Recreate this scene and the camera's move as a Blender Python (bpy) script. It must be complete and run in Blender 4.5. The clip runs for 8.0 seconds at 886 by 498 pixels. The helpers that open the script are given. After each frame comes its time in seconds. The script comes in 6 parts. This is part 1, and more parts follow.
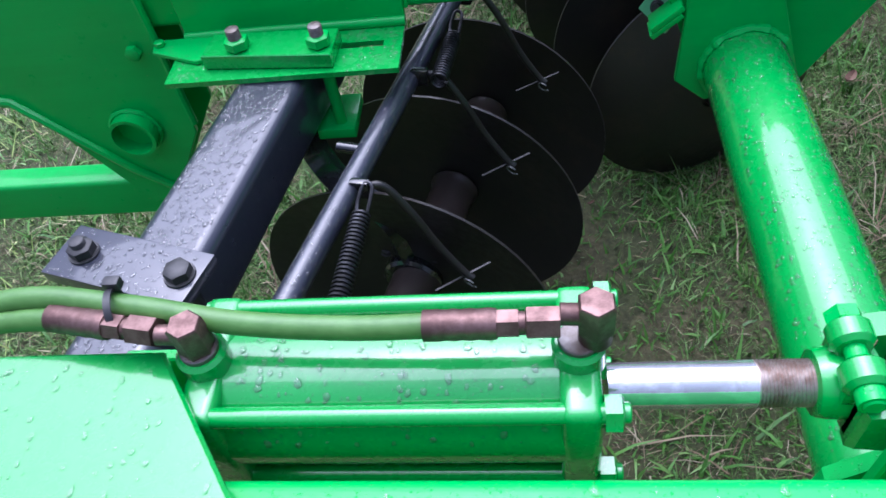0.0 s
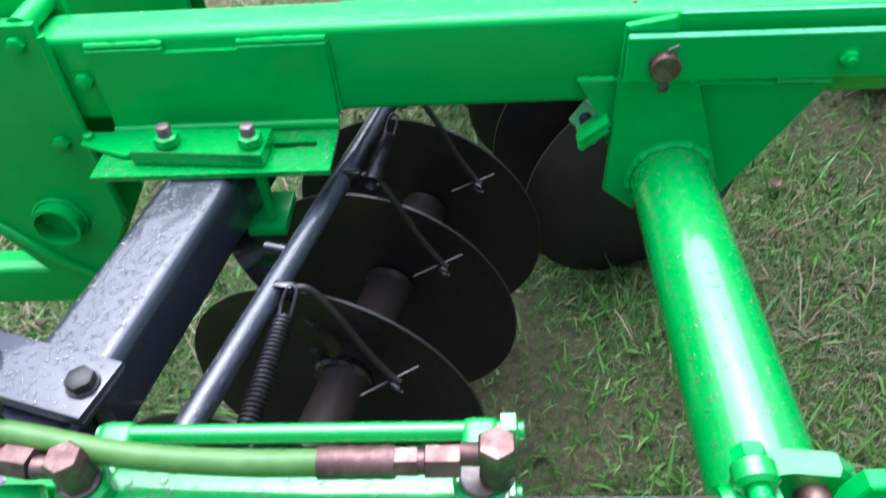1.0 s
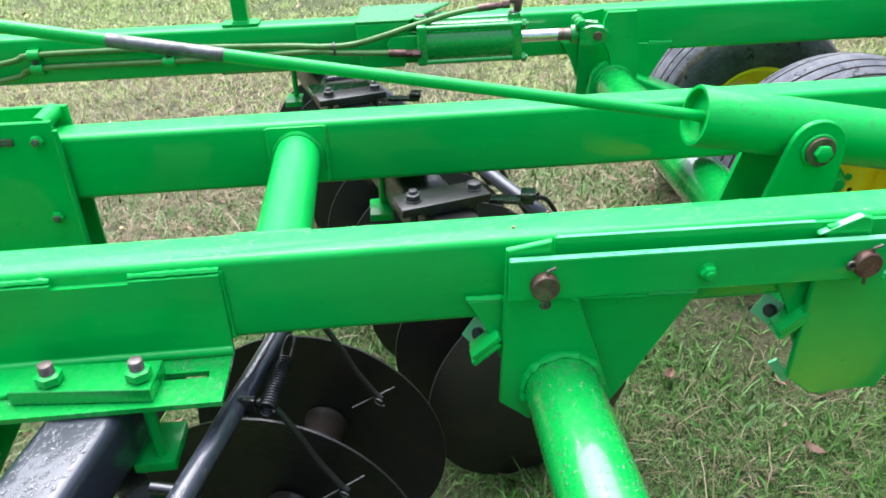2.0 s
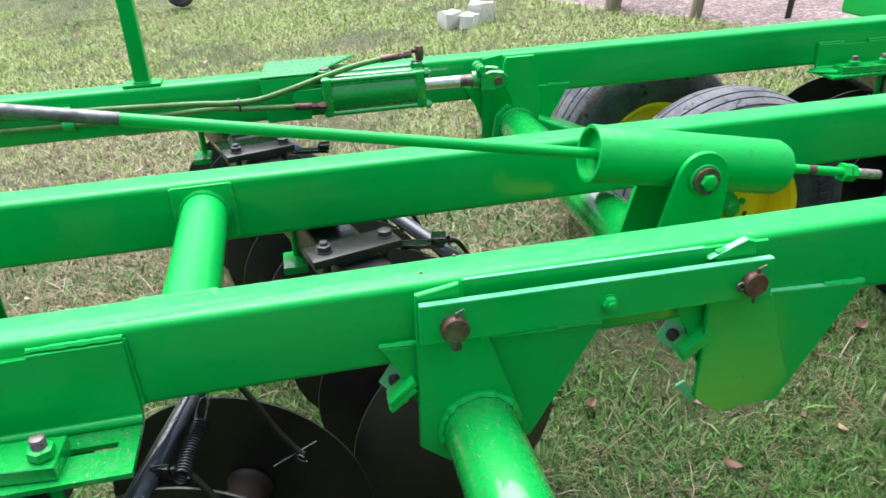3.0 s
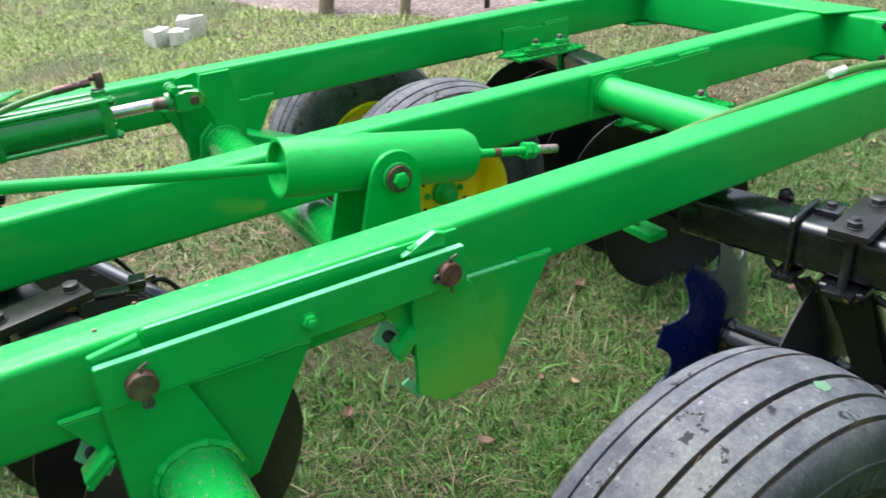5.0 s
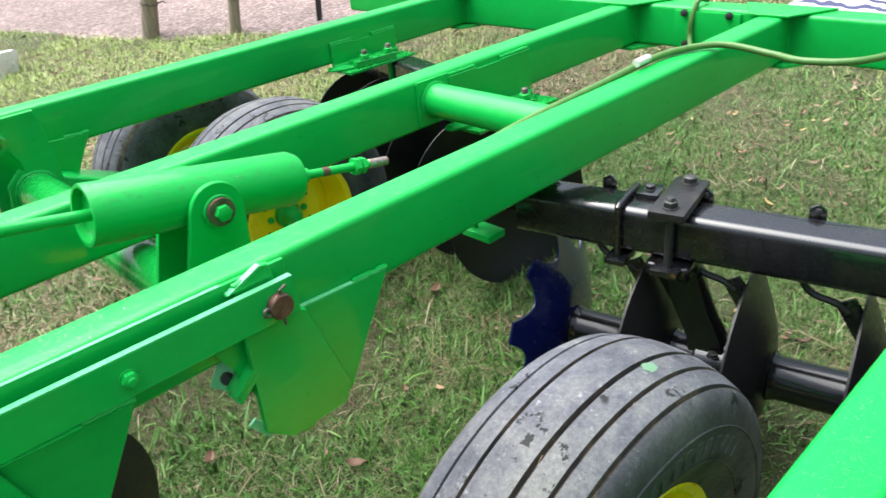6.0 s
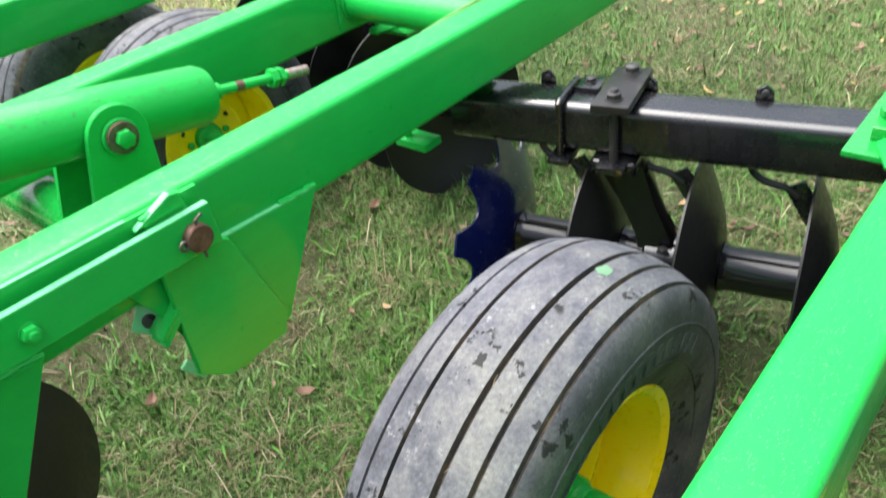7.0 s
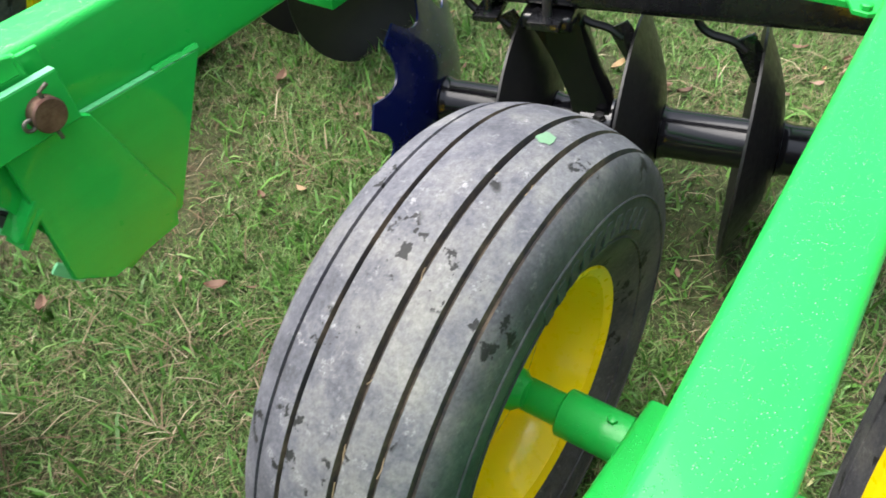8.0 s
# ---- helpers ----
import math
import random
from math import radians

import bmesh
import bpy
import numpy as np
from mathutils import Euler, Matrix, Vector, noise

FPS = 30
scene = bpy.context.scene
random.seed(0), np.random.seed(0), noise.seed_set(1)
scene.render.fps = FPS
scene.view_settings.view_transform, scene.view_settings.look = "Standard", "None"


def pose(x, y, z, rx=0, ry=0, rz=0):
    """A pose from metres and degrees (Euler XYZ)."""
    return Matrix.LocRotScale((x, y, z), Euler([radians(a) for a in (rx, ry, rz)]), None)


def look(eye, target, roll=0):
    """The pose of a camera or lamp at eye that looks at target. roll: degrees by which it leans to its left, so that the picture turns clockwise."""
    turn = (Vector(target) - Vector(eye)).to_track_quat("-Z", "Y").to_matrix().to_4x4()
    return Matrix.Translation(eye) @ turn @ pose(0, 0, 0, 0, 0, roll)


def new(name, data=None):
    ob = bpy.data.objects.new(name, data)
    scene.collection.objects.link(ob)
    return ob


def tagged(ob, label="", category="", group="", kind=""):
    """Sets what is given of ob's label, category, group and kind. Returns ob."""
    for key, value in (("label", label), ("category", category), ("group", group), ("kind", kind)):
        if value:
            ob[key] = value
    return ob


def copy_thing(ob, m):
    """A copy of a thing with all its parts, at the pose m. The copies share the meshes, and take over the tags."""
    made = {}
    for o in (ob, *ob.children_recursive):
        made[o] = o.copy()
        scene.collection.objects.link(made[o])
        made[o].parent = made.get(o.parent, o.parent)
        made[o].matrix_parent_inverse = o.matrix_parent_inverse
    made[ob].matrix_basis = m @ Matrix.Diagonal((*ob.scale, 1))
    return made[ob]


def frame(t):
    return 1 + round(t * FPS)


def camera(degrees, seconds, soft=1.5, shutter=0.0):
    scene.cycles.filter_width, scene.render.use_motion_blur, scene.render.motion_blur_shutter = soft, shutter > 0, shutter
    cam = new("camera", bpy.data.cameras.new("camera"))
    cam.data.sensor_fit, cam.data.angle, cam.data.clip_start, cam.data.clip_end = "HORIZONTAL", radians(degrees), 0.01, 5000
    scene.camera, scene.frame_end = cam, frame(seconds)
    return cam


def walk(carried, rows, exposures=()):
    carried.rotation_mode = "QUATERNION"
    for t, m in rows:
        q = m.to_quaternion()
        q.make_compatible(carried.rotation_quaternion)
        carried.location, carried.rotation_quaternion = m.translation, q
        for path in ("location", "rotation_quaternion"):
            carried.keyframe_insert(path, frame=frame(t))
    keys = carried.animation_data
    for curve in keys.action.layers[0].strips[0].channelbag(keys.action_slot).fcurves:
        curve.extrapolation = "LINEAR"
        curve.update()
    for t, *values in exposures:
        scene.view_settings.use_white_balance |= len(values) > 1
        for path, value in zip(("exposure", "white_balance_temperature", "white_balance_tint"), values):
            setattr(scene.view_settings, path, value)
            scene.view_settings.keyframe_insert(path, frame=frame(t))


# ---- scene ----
# camera and walk
LENS = 60.86
PATH = [  # seconds, x, y, z, yaw, pitch, roll
    (0.0, 0.1288, 0.0132, 1.4560, 11.086, -49.154, -10.791),
    (0.5, 0.1536, 0.0372, 1.4471, 9.060, -49.293, -8.117),
    (1.0, 0.1647, 0.0504, 1.4718, 4.627, -43.753, -4.707),
    (1.5, 0.1816, 0.0616, 1.5047, -0.463, -35.606, -2.361),
    (2.0, 0.1952, 0.0663, 1.5241, -4.586, -30.016, -1.873),
    (3.5, 0.2434, 0.0414, 1.5375, -14.503, -26.768, -2.915),
    (4.0, 0.2706, 0.0481, 1.5309, -18.923, -26.917, -2.712),
    (4.5, 0.3153, 0.0528, 1.5295, -24.529, -27.251, -3.139),
    (6.0, 0.4453, 0.0322, 1.5314, -41.347, -28.001, -6.115),
    (6.5, 0.4666, 0.0289, 1.5326, -45.502, -28.626, -6.889),
    (7.0, 0.5124, 0.0899, 1.4748, -45.369, -35.027, -8.519),
    (7.5, 0.5608, 0.1606, 1.3962, -46.520, -43.726, -9.339),
    (8.0, 0.6119, 0.1744, 1.3712, -51.122, -45.082, -7.048),
]


def eye_pose(x, y, z, yaw, pitch, roll):
    a, b = radians(yaw), radians(pitch)
    way = Vector((-math.sin(a) * math.cos(b), math.cos(a) * math.cos(b), math.sin(b)))
    return look((x, y, z), Vector((x, y, z)) + way, roll)


cam = camera(LENS, 8.0, soft=1.55, shutter=0.28)
walk(cam, [(t, eye_pose(*row)) for t, *row in PATH], [(0.0, 1.8, 5350, 24), (0.5, 1.8, 5350, 24), (1.0, 2.18, 5600, 15), (1.5, 2.43, 5850, 14), (2.0, 2.38, 6000, 12), (3.5, 2.1, 6150, 10), (4.5, 2.05, 6200, 10), (6.5, 2.36, 6550, 7), (7.5, 2.5, 6700, 10), (8.0, 2.45, 6700, 10)])

# overcast daylight
world = bpy.data.worlds.new("sky")
scene.world = world
world.use_nodes = True
wn, wl = world.node_tree.nodes, world.node_tree.links
sky = wn.new("ShaderNodeTexSky")
sky.sky_type = 'NISHITA'
sky.sun_disc = False
sky.sun_elevation, sky.sun_rotation = radians(66), radians(-15)
sky.air_density, sky.dust_density, sky.ozone_density = 1.0, 3.0, 1.0
pale = wn.new("ShaderNodeHueSaturation")
pale.inputs["Saturation"].default_value = 0.5
wl.new(sky.outputs[0], pale.inputs["Color"])
# the overcast sky is brightest overhead and dim towards the wooded horizon
way = wn.new("ShaderNodeTexCoord")
split = wn.new("ShaderNodeSeparateXYZ")
wl.new(way.outputs["Generated"], split.inputs[0])
lift = wn.new("ShaderNodeMath")
lift.operation = 'MULTIPLY_ADD'
lift.use_clamp = True
lift.inputs[1].default_value, lift.inputs[2].default_value = 0.86, 0.14
rise = wn.new("ShaderNodeMath")
rise.operation = 'POWER'
rise.use_clamp = True
rise.inputs[1].default_value = 1.8
wl.new(split.outputs["Z"], rise.inputs[0])
wl.new(rise.outputs[0], lift.inputs[0])
dome = wn.new("ShaderNodeVectorMath")
dome.operation = 'SCALE'
wl.new(pale.outputs[0], dome.inputs[0]), wl.new(lift.outputs[0], dome.inputs["Scale"])
wl.new(dome.outputs[0], wn["Background"].inputs["Color"])
wn["Background"].inputs["Strength"].default_value = 0.15

sun = new("sun", bpy.data.lights.new("sun", 'SUN'))
sun.data.energy, sun.data.angle, sun.data.color = 1.1, radians(75), (1.0, 0.98, 0.95)
sun.matrix_world = look((-0.7, 2.4, 5.8), (0.0, 0.0, 0.0))

# ---------------------------------------------------------------- materials
def material(name, base, rough=0.5, metal=0.0, coat=0.0):
    m = bpy.data.materials.new(name)
    m.use_nodes = True
    b = m.node_tree.nodes["Principled BSDF"]
    b.inputs["Base Color"].default_value = (*base, 1)
    b.inputs["Roughness"].default_value = rough
    b.inputs["Metallic"].default_value = metal
    b.inputs["Coat Weight"].default_value = coat
    b.inputs["Coat Roughness"].default_value = 0.06
    return m, m.node_tree.nodes, m.node_tree.links, b


def noise_tex(n, l, scale, detail=4.0, rough=0.55, coords=None):
    t = n.new("ShaderNodeTexNoise")
    t.inputs["Scale"].default_value, t.inputs["Detail"].default_value, t.inputs["Roughness"].default_value = scale, detail, rough
    if coords:
        l.new(coords, t.inputs["Vector"])
    return t


def ramp(n, l, fac, stops):
    r = n.new("ShaderNodeValToRGB")
    e = r.color_ramp.elements
    while len(e) < len(stops):
        e.new(0.5)
    for k, (at, c) in zip(e, stops):
        k.position, k.color = at, (*c, 1) if len(c) == 3 else c
    l.new(fac, r.inputs[0])
    return r


def grey(v):
    return (v, v, v)


def maths(n, l, op, a, b=None, c=None):
    k = n.new("ShaderNodeMath")
    k.operation = op
    for slot, v in enumerate((a, b, c)):
        if v is None:
            continue
        if isinstance(v, (int, float)):
            k.inputs[slot].default_value = v
        else:
            l.new(v, k.inputs[slot])
    return k.outputs[0]


def painted(name, base, rough, drops=0.0, dust=0.0, dark=None, drop_scale=95.0, coat=0.4, soil=(0.22, 0.21, 0.2), spec=0.4, streak=0.0):
    """Gloss paint over steel: uneven film, faint scuffs and, on faces that look up, drops of rain."""
    m, n, l, b = material(name, base, rough, 0.0, coat)
    co = n.new("ShaderNodeTexCoord").outputs["Object"]
    big = noise_tex(n, l, 3.0, 5, 0.6, co)
    fine = noise_tex(n, l, 60.0, 3, 0.6, co)
    dark = dark or tuple(v * 0.78 for v in base)
    tone = ramp(n, l, big.outputs["Fac"], [(0.3, dark), (0.7, base)])
    col = tone.outputs[0]
    if dust:
        mask = ramp(n, l, noise_tex(n, l, 9.0, 8, 0.7, co).outputs["Fac"], [(0.52, grey(0)), (0.75, grey(dust))])
        mix = n.new("ShaderNodeMixRGB")
        l.new(mask.outputs[0], mix.inputs[0]), l.new(col, mix.inputs[1])
        mix.inputs[2].default_value = (*soil, 1)
        col = mix.outputs[0]
    if streak:  # faint lines drawn along the rolled steel, and small dirt specks
        mp = n.new("ShaderNodeMapping")
        mp.inputs["Scale"].default_value = (1.2, 14.0, 14.0)
        l.new(co, mp.inputs[0])
        lines = ramp(n, l, noise_tex(n, l, 3.0, 5, 0.65, mp.outputs[0]).outputs["Fac"], [(0.35, grey(1.0 - streak)), (0.6, grey(1.0))])
        mul = n.new("ShaderNodeMixRGB")
        mul.blend_type = 'MULTIPLY'
        mul.inputs[0].default_value = 1.0
        l.new(col, mul.inputs[1]), l.new(lines.outputs[0], mul.inputs[2])
        grit = ramp(n, l, noise_tex(n, l, 140.0, 2, 0.5, co).outputs["Fac"], [(0.74, grey(0)), (0.78, grey(0.5))])
        mix = n.new("ShaderNodeMixRGB")
        l.new(grit.outputs[0], mix.inputs[0]), l.new(mul.outputs[0], mix.inputs[1])
        mix.inputs[2].default_value = (0.12, 0.3, 0.1, 1)
        col = mix.outputs[0]
    l.new(col, b.inputs["Base Color"])
    rr = ramp(n, l, fine.outputs["Fac"], [(0.3, grey(rough * 0.8)), (0.75, grey(min(1, rough * 1.35)))])
    l.new(rr.outputs[0], b.inputs["Roughness"])
    bump = n.new("ShaderNodeBump")
    bump.inputs["Strength"].default_value, bump.inputs["Distance"].default_value = 0.07, 0.002
    l.new(noise_tex(n, l, 25.0, 2, 0.5, co).outputs["Fac"], bump.inputs["Height"])
    out = bump.outputs[0]
    if drops:
        v = n.new("ShaderNodeTexVoronoi")
        v.inputs["Scale"].default_value = drop_scale
        l.new(co, v.inputs["Vector"])
        sep = n.new("ShaderNodeSeparateColor")
        l.new(v.outputs["Color"], sep.inputs[0])
        size = maths(n, l, 'MULTIPLY', maths(n, l, 'MAXIMUM', maths(n, l, 'SUBTRACT', sep.outputs[0], 1.0 - drops), 0.0), 0.55 / drops)
        cap = maths(n, l, 'MAXIMUM', maths(n, l, 'SUBTRACT', size, v.outputs["Distance"]), 0.0)
        dome = maths(n, l, 'POWER', cap, 0.5)
        geo = n.new("ShaderNodeNewGeometry")
        nz = n.new("ShaderNodeSeparateXYZ")
        l.new(geo.outputs["Normal"], nz.inputs[0])
        up = ramp(n, l, nz.outputs["Z"], [(0.25, grey(0)), (0.6, grey(1))])
        wet = maths(n, l, 'MULTIPLY', dome, up.outputs[0])
        b2 = n.new("ShaderNodeBump")
        b2.inputs["Strength"].default_value, b2.inputs["Distance"].default_value = 0.45, 0.004
        l.new(wet, b2.inputs["Height"]), l.new(out, b2.inputs["Normal"])
        out = b2.outputs[0]
    l.new(out, b.inputs["Normal"])
    l.new(out, b.inputs["Coat Normal"])
    b.inputs["Specular IOR Level"].default_value = spec
    if drops:  # the drops themselves are glossier than the paint round them
        shine = maths(n, l, 'ADD', maths(n, l, 'MULTIPLY', maths(n, l, 'GREATER_THAN', wet, 0.05), 1.0 - coat), coat)
        l.new(shine, b.inputs["Coat Weight"])
    return m


GREEN = painted("green_paint", (0.011, 0.45, 0.072), 0.34, drops=0.5, drop_scale=430, dark=(0.009, 0.375, 0.056), coat=0.33, streak=0.06, spec=0.15)
GREEN_WET = painted("wet_green_paint", (0.009, 0.34, 0.05), 0.26, dark=(0.007, 0.27, 0.038), coat=1.0, spec=0.4)
BLACK = painted("black_paint", (0.008, 0.008, 0.01), 0.24, dust=0.16, soil=(0.09, 0.08, 0.07), coat=0.8, spec=0.5)
BLACK_DULL = painted("worn_black_paint", (0.014, 0.013, 0.013), 0.38, dust=0.3, coat=0.1, soil=(0.12, 0.1, 0.09))
BLACK_WET = painted("wet_black_paint", (0.024, 0.027, 0.042), 0.34, coat=0.8, spec=0.45)
DISC = painted("disc_black", (0.024, 0.021, 0.02), 0.36, dust=0.35, coat=0.0, soil=(0.075, 0.046, 0.034), spec=0.36)
REAR_DISC = painted("rear_disc_paint", (0.011, 0.011, 0.0115), 0.36, dust=0.08, coat=0.05, soil=(0.06, 0.05, 0.04), spec=0.32)
SPOOL_RUST = painted("spool_primer", (0.055, 0.04, 0.034), 0.4, dust=0.5, coat=0.1, soil=(0.1, 0.06, 0.045))
SPOOL_GLOSS = painted("spool_black", (0.007, 0.007, 0.009), 0.2, dust=0.02, coat=0.35, spec=0.3)
BLUE = painted("blue_paint", (0.004, 0.008, 0.07), 0.22, dust=0.1, coat=0.45)
YELLOW = painted("yellow_paint", (0.98, 0.75, 0.004), 0.3, dust=0.03, dark=(0.97, 0.69, 0.004))
DARK_STEEL = painted("dark_steel", (0.03, 0.029, 0.03), 0.4, dust=0.3, coat=0.0)


def steel(name, base, rough, stain, amount):
    m, n, l, b = material(name, base, rough, 0.85)
    co = n.new("ShaderNodeTexCoord").outputs["Object"]
    t = noise_tex(n, l, 40.0, 6, 0.7, co)
    r = ramp(n, l, t.outputs["Fac"], [(0.5 - amount, stain), (0.62, base)])
    l.new(r.outputs[0], b.inputs["Base Color"])
    rr = ramp(n, l, t.outputs["Fac"], [(0.3, grey(min(1, rough * 1.6))), (0.7, grey(rough))])
    l.new(rr.outputs[0], b.inputs["Roughness"])
    bump = n.new("ShaderNodeBump")
    bump.inputs["Strength"].default_value, bump.inputs["Distance"].default_value = 0.2, 0.001
    l.new(t.outputs["Fac"], bump.inputs["Height"]), l.new(bump.outputs[0], b.inputs["Normal"])
    return m


THREAD = steel("thread_steel", (0.5, 0.45, 0.42), 0.35, (0.3, 0.22, 0.18), 0.06)
CHROME = steel("chrome", (0.75, 0.75, 0.76), 0.08, (0.6, 0.6, 0.6), 0.02)
ZINC = steel("zinc", (0.19, 0.18, 0.175), 0.4, (0.12, 0.095, 0.08), 0.1)
BROWN_STEEL = steel("brown_steel", (0.21, 0.13, 0.115), 0.4, (0.12, 0.07, 0.062), 0.05)
PIN_STEEL = steel("pin_steel", (0.23, 0.14, 0.115), 0.45, (0.13, 0.07, 0.055), 0.1)
SPRING = steel("spring_black", (0.05, 0.05, 0.055), 0.35, (0.02, 0.02, 0.02), 0.1)


def hose_material():
    m, n, l, b = material("green_hose", (0.08, 0.2, 0.04), 0.42)
    co = n.new("ShaderNodeTexCoord").outputs["Object"]
    r = ramp(n, l, noise_tex(n, l, 30, 6, 0.65, co).outputs["Fac"], [(0.35, (0.06, 0.16, 0.03)), (0.7, (0.1, 0.23, 0.055))])
    l.new(r.outputs[0], b.inputs["Base Color"])
    bump = n.new("ShaderNodeBump")
    bump.inputs["Strength"].default_value, bump.inputs["Distance"].default_value = 0.25, 0.001
    l.new(noise_tex(n, l, 220, 2, 0.5, co).outputs["Fac"], bump.inputs["Height"]), l.new(bump.outputs[0], b.inputs["Normal"])
    return m


def rubber_material(name, k):
    """Weathered tyre rubber: grey bloom, mud stains, dark wet patches."""
    m, n, l, b = material(name, (0.07, 0.07, 0.075), 0.68)
    b.inputs["Specular IOR Level"].default_value = 0.28
    co = n.new("ShaderNodeTexCoord").outputs["Object"]
    a = ramp(n, l, noise_tex(n, l, 9, 10, 0.72, co).outputs["Fac"], [(0.3, (0.04 * k, 0.042 * k, 0.047 * k)), (0.46, (0.085 * k, 0.087 * k, 0.099 * k)), (0.58, (0.125 * k, 0.127 * k, 0.139 * k)), (0.72, (0.22 * k, 0.22 * k, 0.225 * k))])
    mud = ramp(n, l, noise_tex(n, l, 4.5, 8, 0.7, co).outputs["Fac"], [(0.47, grey(0)), (0.66, grey(0.7))])
    mix = n.new("ShaderNodeMixRGB")
    l.new(mud.outputs[0], mix.inputs[0]), l.new(a.outputs[0], mix.inputs[1])
    mix.inputs[2].default_value = (0.155 * k, 0.152 * k, 0.12 * k, 1)
    # pale scuffs and specks
    scuff = ramp(n, l, noise_tex(n, l, 48, 9, 0.8, co).outputs["Fac"], [(0.57, grey(0)), (0.66, grey(0.75))])
    where = ramp(n, l, noise_tex(n, l, 6, 3, 0.6, co).outputs["Fac"], [(0.4, grey(0.2)), (0.6, grey(1))])
    mix1 = n.new("ShaderNodeMixRGB")
    l.new(maths(n, l, 'MULTIPLY', scuff.outputs[0], where.outputs[0]), mix1.inputs[0]), l.new(mix.outputs[0], mix1.inputs[1])
    mix1.inputs[2].default_value = (0.34 * k, 0.34 * k, 0.33 * k, 1)
    wet = ramp(n, l, noise_tex(n, l, 38, 4, 0.65, co).outputs["Fac"], [(0.56, grey(0)), (0.585, grey(0.92))])
    patch = ramp(n, l, noise_tex(n, l, 11, 2, 0.5, co).outputs["Fac"], [(0.565, grey(0)), (0.59, grey(1))])
    mix2 = n.new("ShaderNodeMixRGB")
    l.new(maths(n, l, 'MULTIPLY', wet.outputs[0], patch.outputs[0]), mix2.inputs[0]), l.new(mix1.outputs[0], mix2.inputs[1])
    mix2.inputs[2].default_value = (0.006, 0.0065, 0.006, 1)
    grain = ramp(n, l, noise_tex(n, l, 170, 6, 0.75, co).outputs["Fac"], [(0.3, (0.66, 0.66, 0.7)), (0.72, (1.3, 1.3, 1.36))])
    fine = n.new("ShaderNodeMixRGB")
    fine.blend_type = 'MULTIPLY'
    fine.inputs[0].default_value = 1
    l.new(mix2.outputs[0], fine.inputs[1]), l.new(grain.outputs[0], fine.inputs[2])
    l.new(fine.outputs[0], b.inputs["Base Color"])
    bump = n.new("ShaderNodeBump")
    bump.inputs["Strength"].default_value, bump.inputs["Distance"].default_value = 0.5, 0.002
    l.new(noise_tex(n, l, 90, 5, 0.7, co).outputs["Fac"], bump.inputs["Height"]), l.new(bump.outputs[0], b.inputs["Normal"])
    return m


def water_material():
    """Clear water with some white for its glints: what lies below shows through, the sky glints on its curve."""
    m, n, l, b = material("rain_water", (1.0, 1.0, 1.0), 0.02)
    clear, gloss, mix, fr = n.new("ShaderNodeBsdfTransparent"), n.new("ShaderNodeBsdfGlossy"), n.new("ShaderNodeMixShader"), n.new("ShaderNodeFresnel")
    clear.inputs["Color"].default_value = (0.99, 0.99, 0.99, 1)
    gloss.inputs["Roughness"].default_value = 0.04
    fr.inputs["IOR"].default_value = 1.42
    l.new(fr.outputs[0], mix.inputs[0]), l.new(clear.outputs[0], mix.inputs[1]), l.new(gloss.outputs[0], mix.inputs[2])
    # a small white diffuse share stands in for light gathered by the drops
    pale, bead = n.new("ShaderNodeBsdfDiffuse"), n.new("ShaderNodeMixShader")
    pale.inputs["Color"].default_value = (0.85, 0.87, 0.87, 1)
    bead.inputs[0].default_value = 0.045
    l.new(mix.outputs[0], bead.inputs[1]), l.new(pale.outputs[0], bead.inputs[2])
    l.new(bead.outputs[0], n["Material Output"].inputs["Surface"])
    return m


WATER = water_material()
HOSE, RUBBER, SIDEWALL = hose_material(), rubber_material("tyre_rubber", 0.95), rubber_material("tyre_sidewall", 0.58)


def groove_material():
    m, n, l, b = material("groove_dirt", (0.05, 0.045, 0.04), 0.9)
    co = n.new("ShaderNodeTexCoord").outputs["Object"]
    r = ramp(n, l, noise_tex(n, l, 22, 8, 0.7, co).outputs["Fac"], [(0.4, (0.022, 0.022, 0.024)), (0.56, (0.07, 0.055, 0.04)), (0.7, (0.14, 0.11, 0.075))])
    l.new(r.outputs[0], b.inputs["Base Color"])
    return m


GROOVE = groove_material()
BARE_STEEL = steel("bare_steel", (0.2, 0.2, 0.2), 0.42, (0.1, 0.11, 0.1), 0.12)
PLASTIC = material("black_plastic", (0.02, 0.02, 0.022), 0.45)[0]


def island_material(name, stops, rough=0.6, through_light=0.0):
    m, n, l, b = material(name, stops[0][1], rough)
    geo = n.new("ShaderNodeNewGeometry")
    r = ramp(n, l, geo.outputs["Random Per Island"], stops)
    l.new(r.outputs[0], b.inputs["Base Color"])
    b.inputs["Specular IOR Level"].default_value = 0.3
    return m


GRASS = island_material("grass_blades", [(0.0, (0.034, 0.083, 0.014)), (0.3, (0.064, 0.145, 0.026)), (0.55, (0.104, 0.213, 0.044)), (0.78, (0.155, 0.27, 0.074)), (0.92, (0.2, 0.28, 0.1)), (1.0, (0.25, 0.24, 0.125))], 0.5)
TUFT = island_material("bright_grass", [(0.0, (0.038, 0.115, 0.015)), (0.5, (0.072, 0.195, 0.029)), (0.85, (0.12, 0.275, 0.055)), (1.0, (0.2, 0.33, 0.1))], 0.4)
STRAW = island_material("dry_straw", [(0.0, (0.1, 0.062, 0.038)), (0.4, (0.19, 0.14, 0.08)), (0.8, (0.29, 0.235, 0.145)), (1.0, (0.45, 0.39, 0.27))], 0.7)
